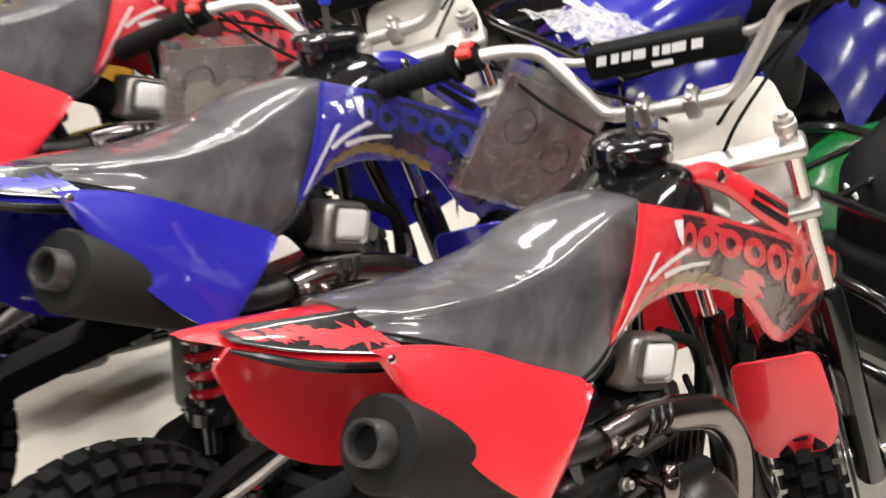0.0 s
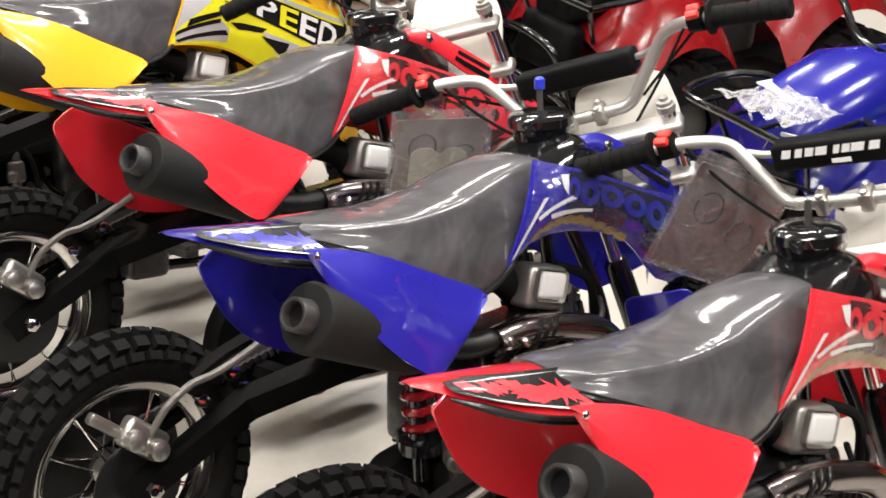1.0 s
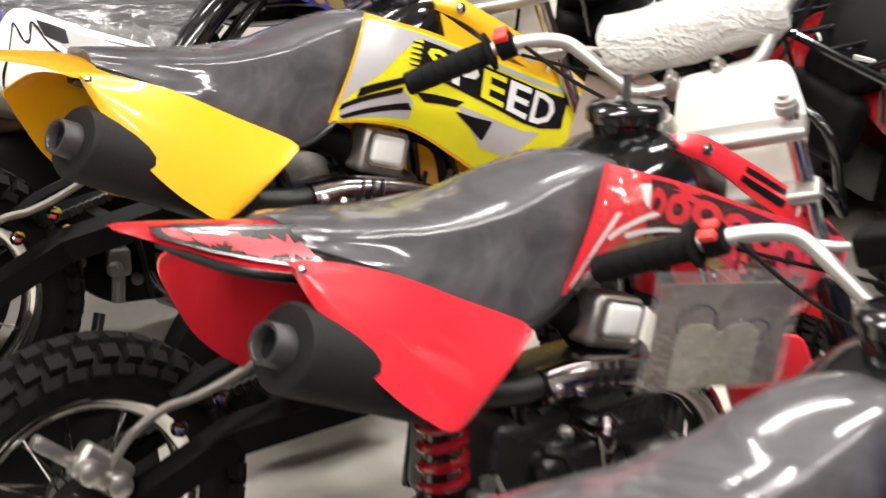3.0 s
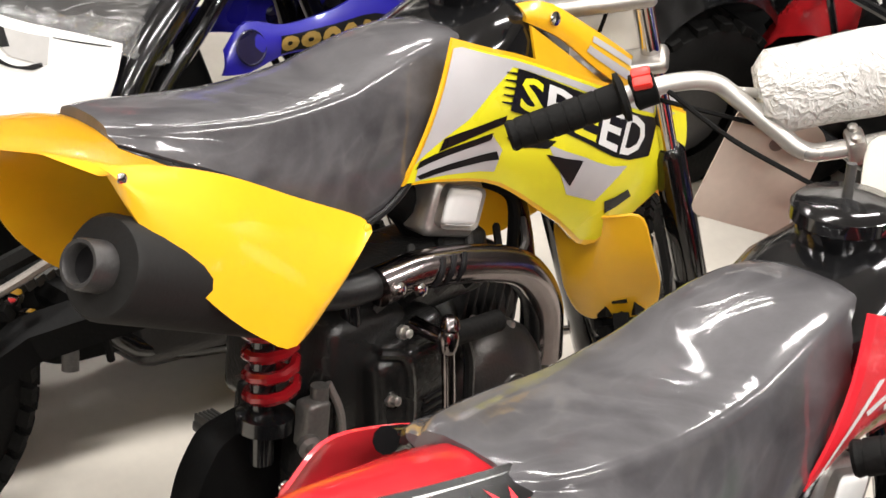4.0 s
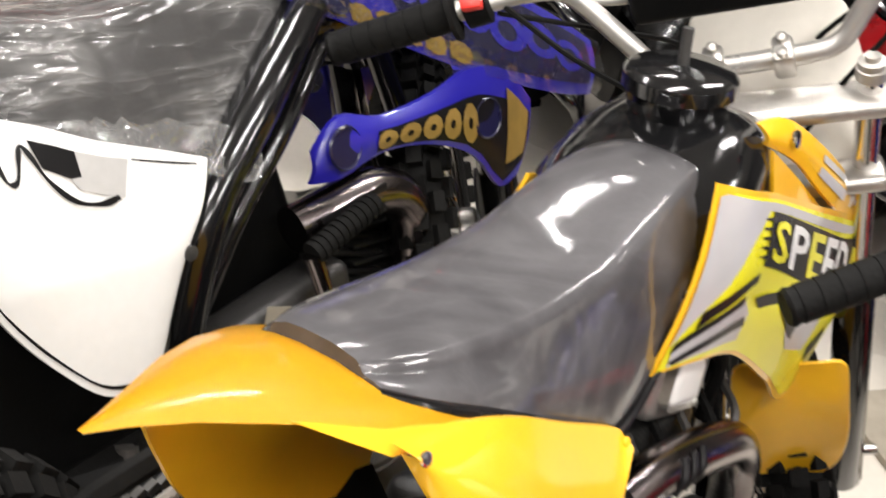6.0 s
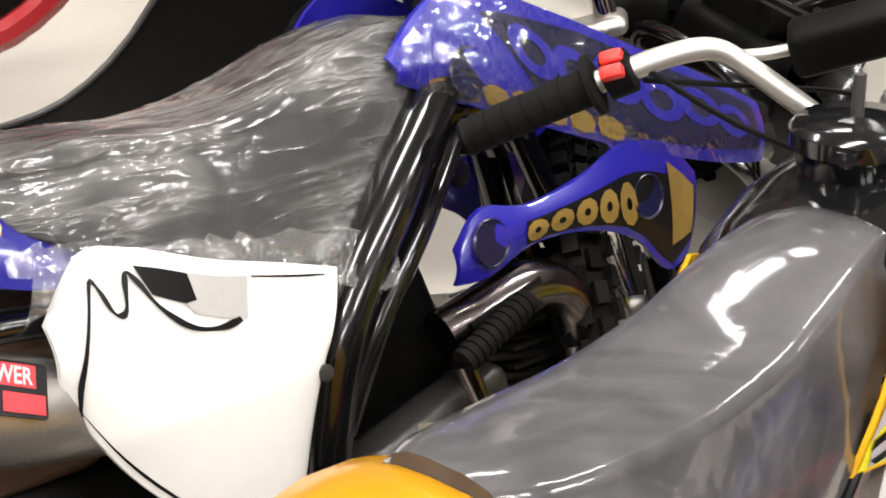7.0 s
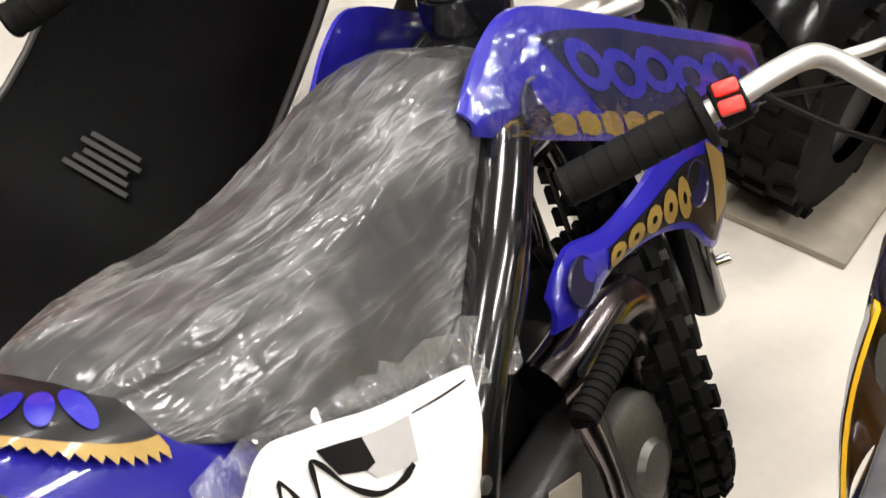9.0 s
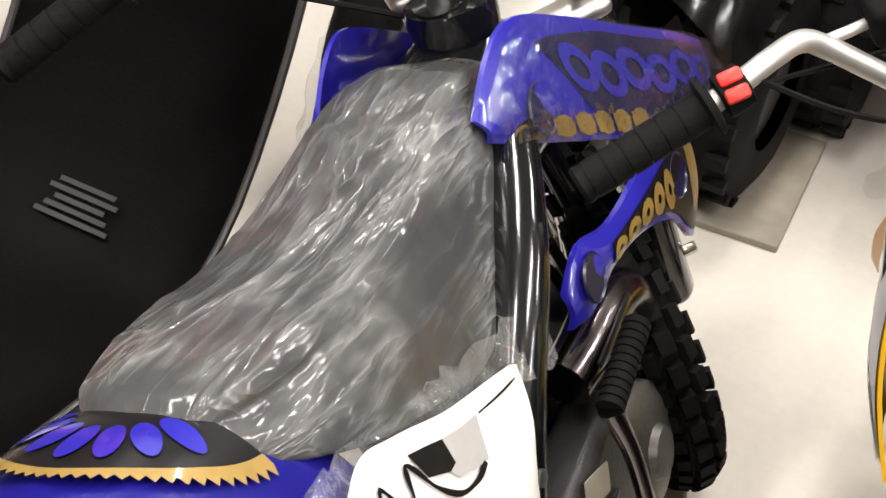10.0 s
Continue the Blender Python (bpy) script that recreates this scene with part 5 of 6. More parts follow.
    # shrouds, upper blade and lower fork-shaped blade
    for side in (-1, 1):
        up = Skin([(0.462, side * 0.082, 0.83), (0.505, side * 0.085, 0.872), (0.56, side * 0.09, 0.888), (0.66, side * 0.1, 0.85), (0.78, side * 0.11, 0.795), (0.9, side * 0.115, 0.742), (1.0, side * 0.105, 0.695)],
                  [(0.468, side * 0.088, 0.806), (0.52, side * 0.1, 0.782), (0.6, side * 0.118, 0.748), (0.68, side * 0.128, 0.715), (0.78, side * 0.132, 0.68), (0.9, side * 0.128, 0.645), (1.0, side * 0.108, 0.625)], 0.008, side)
        bm = bmesh.new()
        up.mesh(bm, 0.005, 28, 8)
        shroud = part("tank_shroud", bm, BLUE, bike, "glossy blue tank shroud under clear film")
        bm = bmesh.new()
        up.decal(bm, [(0.33, 0.2), (0.55, 0.1), (0.95, 0.12), (0.97, 0.8), (0.6, 0.9), (0.4, 0.75)], 0.0012)
        part("dark_graphic", bm, DARK_BLUE, shroud)
        for k in range(6):
            bm = bmesh.new()
            ring_decal(up, bm, 0.42 + 0.09 * k, 0.42 + 0.05 * (k % 2), 0.05, 0.2, 0.5, 14, 0.0026)
            part("swirl_graphic", bm, BLUE, shroud)
        for k in range(7):
            bm = bmesh.new()
            up.decal(bm, [(0.112 + k * 0.07, 0.94), (0.168 + k * 0.07, 0.94), (0.168 + k * 0.07, 0.79), (0.112 + k * 0.07, 0.79)], 0.0024)
            ring_decal(up, bm, 0.14 + k * 0.07, 0.86, 0.032, 0.1, 0.3, 10, 0.003)
            part("chain_link_graphic", bm, GOLD_STICKER, shroud, "gold chain link printed along the edge")
        bm = bmesh.new()
        Skin(up.upper, up.lower, 0.012, side).mesh(bm, 0.0004, 44, 14)
        for v in bm.verts:
            v.co.y += side * (0.006 + 0.007 * max(0.0, 1 - abs(noise.noise(Vector((v.co.x * 16 + v.co.z * 22, 3, v.co.z * 20 - v.co.x * 9))) * 2)))
        part("wrapping_film", bm, WRAP_FILM, shroud, "clear wrinkled protective film")
        bm = bmesh.new()
        lathe(bm, [(0, 0.027), (0.002, 0.025), (-0.012, 0.016), (-0.013, 0.003)], up.at(0.235, 0.68, 0.001), (0, side, 0.15), 18)
        hole = part("screw_recess", bm, DARK_BLUE, shroud)
        bm = bmesh.new()
        lathe(bm, [(0, 0.009), (0.004, 0.009), (0.006, 0.004)], up.at(0.235, 0.68, -0.008), (0, side, 0.15), 10)
        part("screw", bm, CHROME, hole)
        low = Skin([(0.495, side * 0.116, 0.64), (0.525, side * 0.125, 0.676), (0.585, side * 0.132, 0.668), (0.66, side * 0.138, 0.682), (0.72, side * 0.14, 0.702), (0.79, side * 0.138, 0.69), (0.85, side * 0.128, 0.645)],
                   [(0.49, side * 0.118, 0.606), (0.525, side * 0.128, 0.608), (0.585, side * 0.134, 0.628), (0.66, side * 0.14, 0.624), (0.73, side * 0.143, 0.598), (0.78, side * 0.14, 0.552), (0.825, side * 0.132, 0.558)], 0.006, side)
        bm = bmesh.new()
        low.mesh(bm, 0.006, 24, 6)
        blade = part("lower_shroud", bm, BLUE, bike)
        for s in (0.17, 0.72):
            bm = bmesh.new()
            lathe(bm, [(0, 0.025), (0.002, 0.023), (-0.012, 0.015), (-0.013, 0.003)], low.at(s, 0.5, 0.001), (0, side, 0.1), 18)
            part("screw_recess", bm, DARK_BLUE, blade)
        bm = bmesh.new()
        low.decal(bm, [(0.3, 0.35), (0.62, 0.3), (0.98, 0.2), (0.98, 0.8), (0.85, 0.95), (0.62, 0.9), (0.3, 0.92)], 0.0012)
        part("dark_graphic", bm, BLACK_STICKER, blade)
        for k in range(5):
            bm = bmesh.new()
            ring_decal(low, bm, 0.33 + k * 0.075, 0.62, 0.035, 0.26, 0.3, 10, 0.003)
            part("chain_link_graphic", bm, GOLD_STICKER, blade)
        bm = bmesh.new()
        low.decal(bm, [(0.82, 0.15), (0.96, 0.2), (0.96, 0.7), (0.84, 0.8)], 0.002)
        part("gold_graphic", bm, GOLD_STICKER, blade)
    # engine, exhaust guard, pedal
    engine = new("engine")
    engine.parent = bike
    bm = bmesh.new()
    block(bm, (0.34, 0.17, 0.2), pose(0.52, 0.0, 0.3), 0.03, 3)
    part("crankcase", bm, ENGINE_GREY, engine, "dark grey cast crankcase")
    bm = bmesh.new()
    block(bm, (0.17, 0.13, 0.24), pose(0.43, 0.0, 0.575, 0, -20, 0), 0.03, 3)
    part("air_box", bm, MATT_BLACK, engine, "matt black air filter box")
    for k in range(6):
        bm = bmesh.new()
        block(bm, (0.14, 0.14, 0.008), pose(0.585, 0.0, 0.43 + k * 0.022, 0, 12, 0), 0.003)
        part("cooling_fin", bm, CASE_BLACK, engine)
    bm = bmesh.new()
    block(bm, (0.2, 0.06, 0.2), pose(0.46, -0.105, 0.4, 0, -14, 0), 0.016, 3)
    case = part("side_case", bm, ENGINE_GREY, engine, "dark grey engine side case with vents")
    for k in range(5):
        bm = bmesh.new()
        block(bm, (0.07, 0.005, 0.006), pose(0.44, -0.137, 0.375 + k * 0.014, 0, -14, 0), 0.001)
        part("vent_rib", bm, BLACK_STICKER, case)
    bm = bmesh.new()
    lathe(bm, [(0, 0.075), (0.02, 0.073), (0.03, 0.058), (0.034, 0.03), (0.042, 0.026), (0.044, 0.01)], (0.595, -0.1, 0.40), (0, -1, 0), 28)
    part("clutch_cover", bm, DULL_ALLOY, engine, "round alloy clutch cover")
    bm = bmesh.new()
    slab(bm, rounded([(-0.028, -0.015), (0.028, -0.015), (0.028, 0.015), (-0.028, 0.015)], 0.003), 0.002, pose(0.43, -0.139, 0.475, 90, 14, 0), 0)
    part("rating_label", bm, WOOD, engine, "small white printed label")
    bm = bmesh.new()
    tube(bm, [(0.475, -0.104, 0.556), (0.52, -0.11, 0.566), (0.58, -0.112, 0.578), (0.63, -0.112, 0.566), (0.662, -0.106, 0.525), (0.668, -0.1, 0.46)], [0.027, 0.029, 0.029, 0.027, 0.026, 0.025], 18)
    guard = part("exhaust_guard", bm, SMOKED_CHROME, engine, "chrome exhaust guard with slots")
    for dz in (-0.012, 0.012):
        bm = bmesh.new()
        block(bm, (0.1, 0.004, 0.009), pose(0.535, -0.139, 0.569 + dz, 0, -12, 0), 0.002)
        part("slot", bm, BLACK_STICKER, guard)
    bm = bmesh.new()
    tube(bm, [(0.66, -0.1, 0.53), (0.7, -0.1, 0.42), (0.69, -0.07, 0.28), (0.62, -0.05, 0.22)], 0.02, 14)
    part("exhaust_pipe", bm, ENGINE_BLACK, engine)
    bm = bmesh.new()
    a, b = Vector((0.455, -0.155, 0.545)), Vector((0.545, -0.16, 0.585))
    lathe(bm, sum([[(k * 0.009, 0.014), (k * 0.009 + 0.006, 0.014), (k * 0.009 + 0.007, 0.012), (k * 0.009 + 0.0085, 0.012)] for k in range(11)], []), a, b - a, 14)
    part("kick_pedal", bm, RUBBER, engine, "ribbed rubber kick pedal")
    bm = bmesh.new()
    tube(bm, [(0.455, -0.155, 0.545), (0.475, -0.16, 0.48), (0.5, -0.155, 0.38)], [0.012, 0.009, 0.009], 10)
    part("kick_lever", bm, SMOKED_CHROME, engine)
    for k in range(6):
        bm = bmesh.new()
        tube(bm, [(0.62 + 0.02 * k, -0.03 - 0.01 * k, 0.62), (0.64 + 0.02 * k, -0.05, 0.55), (0.62 + 0.02 * k, -0.06, 0.48)], 0.006, 7)
        part("hose", bm, RUBBER, engine)
    bm = bmesh.new()
    block(bm, (0.14, 0.12, 0.16), pose(0.68, 0, 0.46), 0.02)
    barrel = part("cylinder", bm, ENGINE_BLACK, engine)
    bm = bmesh.new()
    block(bm, (0.12, 0.14, 0.2), pose(0.7, 0.0, 0.32, 0, 10, 0), 0.025, 3)
    part("crankcase_front", bm, CASE_BLACK, engine)
    bm = bmesh.new()
    slab(bm, rounded([(0.16, 0.42), (0.4, 0.44), (0.42, 0.29), (0.36, 0.23), (0.24, 0.23), (0.16, 0.29)], 0.03), 0.05, pose(0, -0.03, 0, 90, 0, 0), 0.006)
    part("pivot_plate", bm, MATT_BLACK, bike, "black swingarm pivot plate")
    bm = bmesh.new()
    tube(bm, [(0.33, -0.085, 0.37), (0.2, -0.09, 0.35), (0.0, -0.085, 0.31)], 0.024, 8, 4)
    part("chain_guard", bm, RUBBER, bike, "black plastic chain guard")
    bm = bmesh.new()
    rod(bm, (0.24, -0.1, 0.24), (0.25, -0.1, 0.38), 0.012, 12)
    block(bm, (0.04, 0.03, 0.05), pose(0.245, -0.1, 0.31), 0.008, 3)
    lathe(bm, [(0, 0.014), (0.01, 0.014), (0.013, 0.008), (0.03, 0.008)], (0.235, -0.112, 0.3), (-0.4, -1, 0), 12)
    part("rear_brake_cylinder", bm, DULL_ALLOY, bike, "grey cast rear brake cylinder")
    bm = bmesh.new()
    tube(bm, [(0.26, -0.1, 0.38), (0.28, -0.115, 0.33), (0.29, -0.11, 0.28), (0.3, -0.1, 0.24)], 0.006, 8)
    part("brake_line", bm, RUBBER, bike)
    for bx, bz in ((0.2, 0.37), (0.33, 0.3), (0.29, 0.27), (0.19, 0.31)):
        bm = bmesh.new()
        lathe(bm, [(0, 0.012), (0.01, 0.012), (0.012, 0.006)], (bx, -0.05, bz), (0, -1, 0.1), 8)
        part("pivot_bolt", bm, DULL_ALLOY, bike)
    for k in range(7):
        bm = bmesh.new()
        block(bm, (0.16, 0.15, 0.006), pose(0.68, 0, 0.4 + k * 0.02, 0, 0, 0), 0.002)
        part("cooling_fin", bm, ENGINE_BLACK, barrel)
    # muffler, swingarm, wheels
    bm = bmesh.new()
    tube(bm, [(-0.42, -0.1, 0.72), (-0.2, -0.1, 0.68), (0.04, -0.1, 0.62), (0.16, -0.09, 0.57)], [0.045, 0.05, 0.045, 0.025], 20)
    muffler = part("muffler", bm, ALLOY, bike, "brushed alloy muffler in clear film")
    bm = bmesh.new()
    slab(bm, rounded([(-0.05, -0.03), (0.05, -0.03), (0.05, 0.022), (-0.05, 0.022)], 0.004), 0.002, pose(0.0, -0.142, 0.664, 62, 24, 0) @ Matrix.Scale(0.85, 4), 0)
    label = part("muffler_label", bm, BLACK_STICKER, muffler, "red and black sticker reading POWER")
    bm = bmesh.new()
    word_on(bm, "POWER", lambda u, v: pose(0.0, -0.142, 0.664, 62, 24, 0) @ Matrix.Scale(0.85, 4) @ Vector((-0.025 + 0.06 * u, 0.0 + 0.017 * v, 0.0022)))
    part("lettering", bm, SILVER_STICKER, label)
    for u0, v0, wide, high in ((-0.028, -0.002, 0.066, 0.021), (0.005, -0.026, 0.042, 0.018)):
        bm = bmesh.new()
        slab(bm, [(u0, v0), (u0 + wide, v0), (u0 + wide, v0 + high), (u0, v0 + high)], 0.0006, pose(0.0, -0.142, 0.664, 62, 24, 0) @ Matrix.Scale(0.85, 4) @ Matrix.Translation((0, 0, 0.0014)), 0)
        part("red_band", bm, RED, label, "red band of the sticker")
    bm = bmesh.new()
    for side in (-1, 1):
        tube(bm, [(-0.18, side * 0.085 + 0.1, 0.43 - 0.01), (0.08, side * 0.085 + 0.08, 0.43), (0.3, side * 0.07 + 0.04, 0.42)], 0.03, 6, 3)
    part("swingarm", bm, FRAME_BLACK, bike)
    wheel(bike, (-0.15, 0.1, 0.43), 0.26, 0.19, 0.1, Matrix.Identity(4), 0.014, 24)
    bm = bmesh.new()
    spring(bm, (0.18, 0.0, 0.42), (0.2, 0, 0.62), 0.032, 6, 0.007)
    part("shock_spring", bm, SPRING_RED, bike)
    bm = bmesh.new()
    block(bm, (0.22, 0.17, 0.16), pose(0.02, 0, 0.62), 0.03, 3)
    part("air_box", bm, RUSTY, bike, "brown plastic air box")
    bm = bmesh.new()
    block(bm, (0.34, 0.15, 0.2), pose(0.14, 0, 0.44, 0, 8, 0), 0.04, 3)
    part("inner_fender", bm, MATT_BLACK, bike, "matt black inner fender and battery tray")
    bm = bmesh.new()
    tube(bm, [(-0.3, -0.09, 0.74), (-0.1, -0.1, 0.7), (0.1, -0.1, 0.68), (0.3, -0.1, 0.6)], 0.014, 10)
    part("subframe", bm, FRAME_BLACK, bike)
    bm = bmesh.new()
    tube(bm, [(0.25, 0.05, 0.2), (0.22, 0.035, 0.1), (0.2, 0.034, 0.012)], 0.011, 10)
    block(bm, (0.05, 0.03, 0.01), pose(0.2, 0.034, 0.006), 0.003)
    part("kickstand", bm, TIP_GREY, bike)
    steering(bike, (0.64, 0.0, 0.95), 30, 34, BLUE, "black", False, (0.69, -0.015, 0.92), 15, -0.5, 0.255, 0.195, False, 40, 0.06)
    return bike


trail_bike(pose(0.074, 1.922, -0.108, -21.7, 3.6, 4.6))


DEEP_RED = material("deep_red_paint", (0.3, 0.012, 0.015), 0.25, 0, 0.6, 0.02, 90, 0.08, 0.2)


# ---- scooters ----
def scooter(m, label, body, trim):
    """A step-through scooter: leg shield, floorboard, seat, two wheels."""
    sc = thing("scooter", label, "scooter", m, "scooters in a row")
    rows = []
    profile = [(0.2, 0.33), (0.36, 0.29), (0.52, 0.28), (0.64, 0.30), (0.75, 0.37), (0.85, 0.5), (0.92, 0.66), (0.965, 0.82), (1.0, 0.99)]
    widths = [0.165, 0.175, 0.18, 0.184, 0.186, 0.186, 0.184, 0.172, 0.15]
    for k in range(33):
        t = k / 32
        q = curve_at([(x, 0, z) for x, z in profile], t)
        w = curve_at([(w, 0, 0) for w in widths], t).x
        bowl = 0.045 * min(1, max(0, (t - 0.3) * 3))
        rows.append([Vector((q.x - bowl * abs(f) ** 2.5 * 1.2, w * f * (1 if f > 0 else 0.88), q.z + 0.012 * abs(f) ** 6)) for f in (-1, -0.9, -0.7, -0.4, 0, 0.4, 0.7, 0.9, 1)])
    bm = bmesh.new()
    grid(bm, rows)
    bmesh.ops.solidify(bm, geom=bm.faces[:], thickness=0.012)
    shield = part("leg_shield", bm, MATT_BLACK, sc, "matt black inner leg shield and floorboard")
    for side in (0, -1):
        bm = bmesh.new()
        tube(bm, [r[side] for r in rows[4::3]], 0.005 if trim is TIP_GREY else 0.022, 8, 2)
        part("edge_trim", bm, trim, shield, "edging along the leg shield")
    if trim is TIP_GREY:
        for k in range(5):
            bm = bmesh.new()
            block(bm, (0.001, 0.1 - 0.008 * (k * 7 % 5), 0.006), pose(0.66 + k * 0.0085, 0.02, 0.316 + k * 0.0062, 0, 55, 0), 0)
            part("print_bar", bm, PRINT_GREY, shield, "faint grey bar of small print")
    bm = bmesh.new()
    tube(bm, [(1.05, -0.27, 1.05), (1.03, -0.12, 1.08), (1.03, 0.12, 1.08), (1.05, 0.27, 1.05)], 0.016, 12)
    part("handlebar", bm, MATT_BLACK, sc)
    bm = bmesh.new()
    block(bm, (0.2, 0.2, 0.14), pose(1.06, 0, 1.05, 0, 20, 0), 0.05, 4)
    part("headset", bm, GLOSS_BLACK, sc)
    bm = bmesh.new()
    rows2 = []
    for x, zc, hz, hw in ((1.03, 0.82, 0.14, 0.1), (1.08, 0.78, 0.2, 0.14), (1.14, 0.74, 0.18, 0.12), (1.2, 0.7, 0.1, 0.06)):
        rows2.append([(x, hw * math.cos(a), zc + hz * math.sin(a)) for a in (2 * math.pi * k / 20 for k in range(20))])
    made = grid(bm, rows2, True)
    bm.faces.new(made[0])
    bm.faces.new(made[-1])
    part("front_fairing", bm, body, sc)
    bm = bmesh.new()
    rows2 = []
    for x, zt, zl, hw in ((0.16, 0.62, 0.3, 0.15), (0.1, 0.72, 0.32, 0.17), (-0.2, 0.74, 0.4, 0.19), (-0.5, 0.74, 0.5, 0.15), (-0.65, 0.72, 0.6, 0.08)):
        rows2.append([(x, hw * math.cos(a), (zt + zl) / 2 + (zt - zl) / 2 * math.sin(a)) for a in (2 * math.pi * k / 20 for k in range(20))])
    made = grid(bm, rows2, True)
    bm.faces.new(made[0])
    bm.faces.new(made[-1])
    part("rear_body", bm, body, sc)
    bm = bmesh.new()
    seat_shape(bm, [(-0.55, 0.8, 0.74, 0.1), (-0.4, 0.82, 0.74, 0.14), (-0.2, 0.8, 0.74, 0.15), (0.0, 0.78, 0.72, 0.13), (0.1, 0.76, 0.7, 0.09)], 0.7, 0.02)
    part("seat", bm, SEAT, sc)
    for x in (-0.35, 1.42):
        hub = new("wheel")
        hub.parent = sc
        hub.matrix_local = Matrix.Translation((x, 0, 0.21))
        bm = bmesh.new()
        rows2 = []
        for k in range(33):
            a = 2 * math.pi * (k % 32) / 32
            rows2.append([(math.cos(a) * (0.16 + 0.05 * math.cos(b)), 0.05 * math.sin(b), math.sin(a) * (0.16 + 0.05 * math.cos(b))) for b in (2 * math.pi * j / 12 for j in range(12))])
        grid(bm, rows2, True)
        bmesh.ops.remove_doubles(bm, verts=bm.verts, dist=1e-5)
        part("tyre", bm, RUBBER, hub)
        bm = bmesh.new()
        lathe(bm, [(-0.03, 0.12), (-0.01, 0.1), (0.01, 0.1), (0.03, 0.12)], (0, 0, 0), (0, 1, 0), 24)
        part("rim", bm, ALLOY, hub)
    for side in (-1, 1):
        bm = bmesh.new()
        rod(bm, (1.42, side * 0.07, 0.21), (1.17, side * 0.06, 0.68), 0.018, 10)
        part("fork_leg", bm, FRAME_BLACK, sc)
        bm = bmesh.new()
        tube(bm, [(0.0, side * 0.1, 0.34), (0.0, side * 0.16, 0.1), (0.02, side * 0.2, 0.01)], 0.012, 8)
        part("stand_leg", bm, FRAME_BLACK, sc)
    return sc


SCOOTER_BLACK = material("satin_black_scooter_plastic", (0.005, 0.005, 0.0052), 0.3, 0, 0.0, 0.06, 200, 0.3, 0.1, 6.0, 0.05, 1.3)
scooter(pose(-0.06, 2.65, 0, 0, 0, 1), "matt black step-through scooter beside the dirt bike", SCOOTER_BLACK, TIP_GREY)
scooter(pose(-0.05, 3.2, 0, 0, 0, 2), "black scooter with red edging on its leg shield", RED, DEEP_RED)


# ---- small quad bikes across the aisle ----
def quad(label, m, paint, bag=False):
    """A child's quad bike, its nose towards -x."""
    q = thing("quad_bike", label, "quad bike", m, "quad bikes in a row")
    for x, r, w in ((0.15, 0.21, 0.16), (0.86, 0.215, 0.2)):
        for side in (-1, 1):
            hub = new("wheel")
            hub.parent = q
            hub.matrix_local = Matrix.Translation((x, side * 0.28, r))
            bm = bmesh.new()
            rows = []
            for k in range(29):
                a = 2 * math.pi * (k % 28) / 28
                rows.append([(math.cos(a) * rr, yy * w, math.sin(a) * rr) for yy, rr in ((-0.5, r * 0.5), (-0.52, r * 0.8), (-0.42, r * 0.96), (-0.2, r), (0.2, r), (0.42, r * 0.96), (0.52, r * 0.8), (0.5, r * 0.5))])
            grid(bm, rows)
            bmesh.ops.remove_doubles(bm, verts=bm.verts, dist=1e-5)
            part("tyre", bm, RUBBER, hub)
            bm = bmesh.new()
            for k in range(20):
                a = 2 * math.pi * k / 20
                for y in (-0.32, 0.05, 0.36):
                    block(bm, (0.018, w * 0.26, 0.026), Matrix.Rotation(-a - y * 0.3, 4, "Y") @ Matrix.Translation((r, y * w, 0)), 0)
            tagged(part("tread", bm, RUBBER, hub, smooth=False), kind="stuff")
            bm = bmesh.new()
            lathe(bm, [(-0.06, 0.02), (-0.055, r * 0.52), (0.055, r * 0.52), (0.06, 0.02)], (0, 0, 0), (0, 1, 0), 20)
            part("rim", bm, TIP_GREY, hub)
    for x0, x1, zz in ((-0.06, 0.4, 0.5), (0.58, 1.1, 0.53)):
        bm = bmesh.new()
        rows = []
        for k in range(15):
            t = k / 14
            x = x0 + (x1 - x0) * t
            z = zz + 0.08 * math.sin(math.pi * t) - 0.1 * (abs(t - 0.5) * 2) ** 3
            rows.append([Vector((x, 0.34 * f, z + 0.03 * math.cos(f * 2.2) - 0.09 * max(0, abs(f) - 0.75) * 4 + 0.05 * (1 - abs(f)))) for f in (-1, -0.92, -0.8, -0.6, -0.35, 0, 0.35, 0.6, 0.8, 0.92, 1)])
        grid(bm, rows)
        bmesh.ops.solidify(bm, geom=bm.faces[:], thickness=0.006)
        part("fender", bm, paint, q, "glossy moulded fender")
    bm = bmesh.new()
    rows = []
    for x, zc, hz, hw in ((-0.1, 0.52, 0.05, 0.08), (-0.02, 0.58, 0.09, 0.14), (0.14, 0.63, 0.11, 0.15), (0.34, 0.64, 0.1, 0.1), (0.42, 0.62, 0.08, 0.08)):
        rows.append([(x, hw * math.copysign(abs(math.cos(a)) ** 0.7, math.cos(a)), zc + hz * math.sin(a)) for a in (2 * math.pi * k / 18 for k in range(18))])
    made = grid(bm, rows, True)
    bm.faces.new(made[0])
    bm.faces.new(made[-1])
    hood = part("hood", bm, paint if bag else MATT_BLACK, q)
    for side in (-1, 1):
        bm = bmesh.new()
        block(bm, (0.004, 0.05, 0.035), pose(-0.075, side * 0.075, 0.57, 0, -20, side * -30), 0.004)
        part("headlight_sticker", bm, WHITE_STICKER, hood, "white headlight sticker")
    bm = bmesh.new()
    seat_shape(bm, [(0.4, 0.66, 0.6, 0.08), (0.5, 0.67, 0.6, 0.11), (0.7, 0.67, 0.6, 0.13), (0.9, 0.68, 0.62, 0.13), (1.0, 0.67, 0.64, 0.1)], 0.7, 0.015)
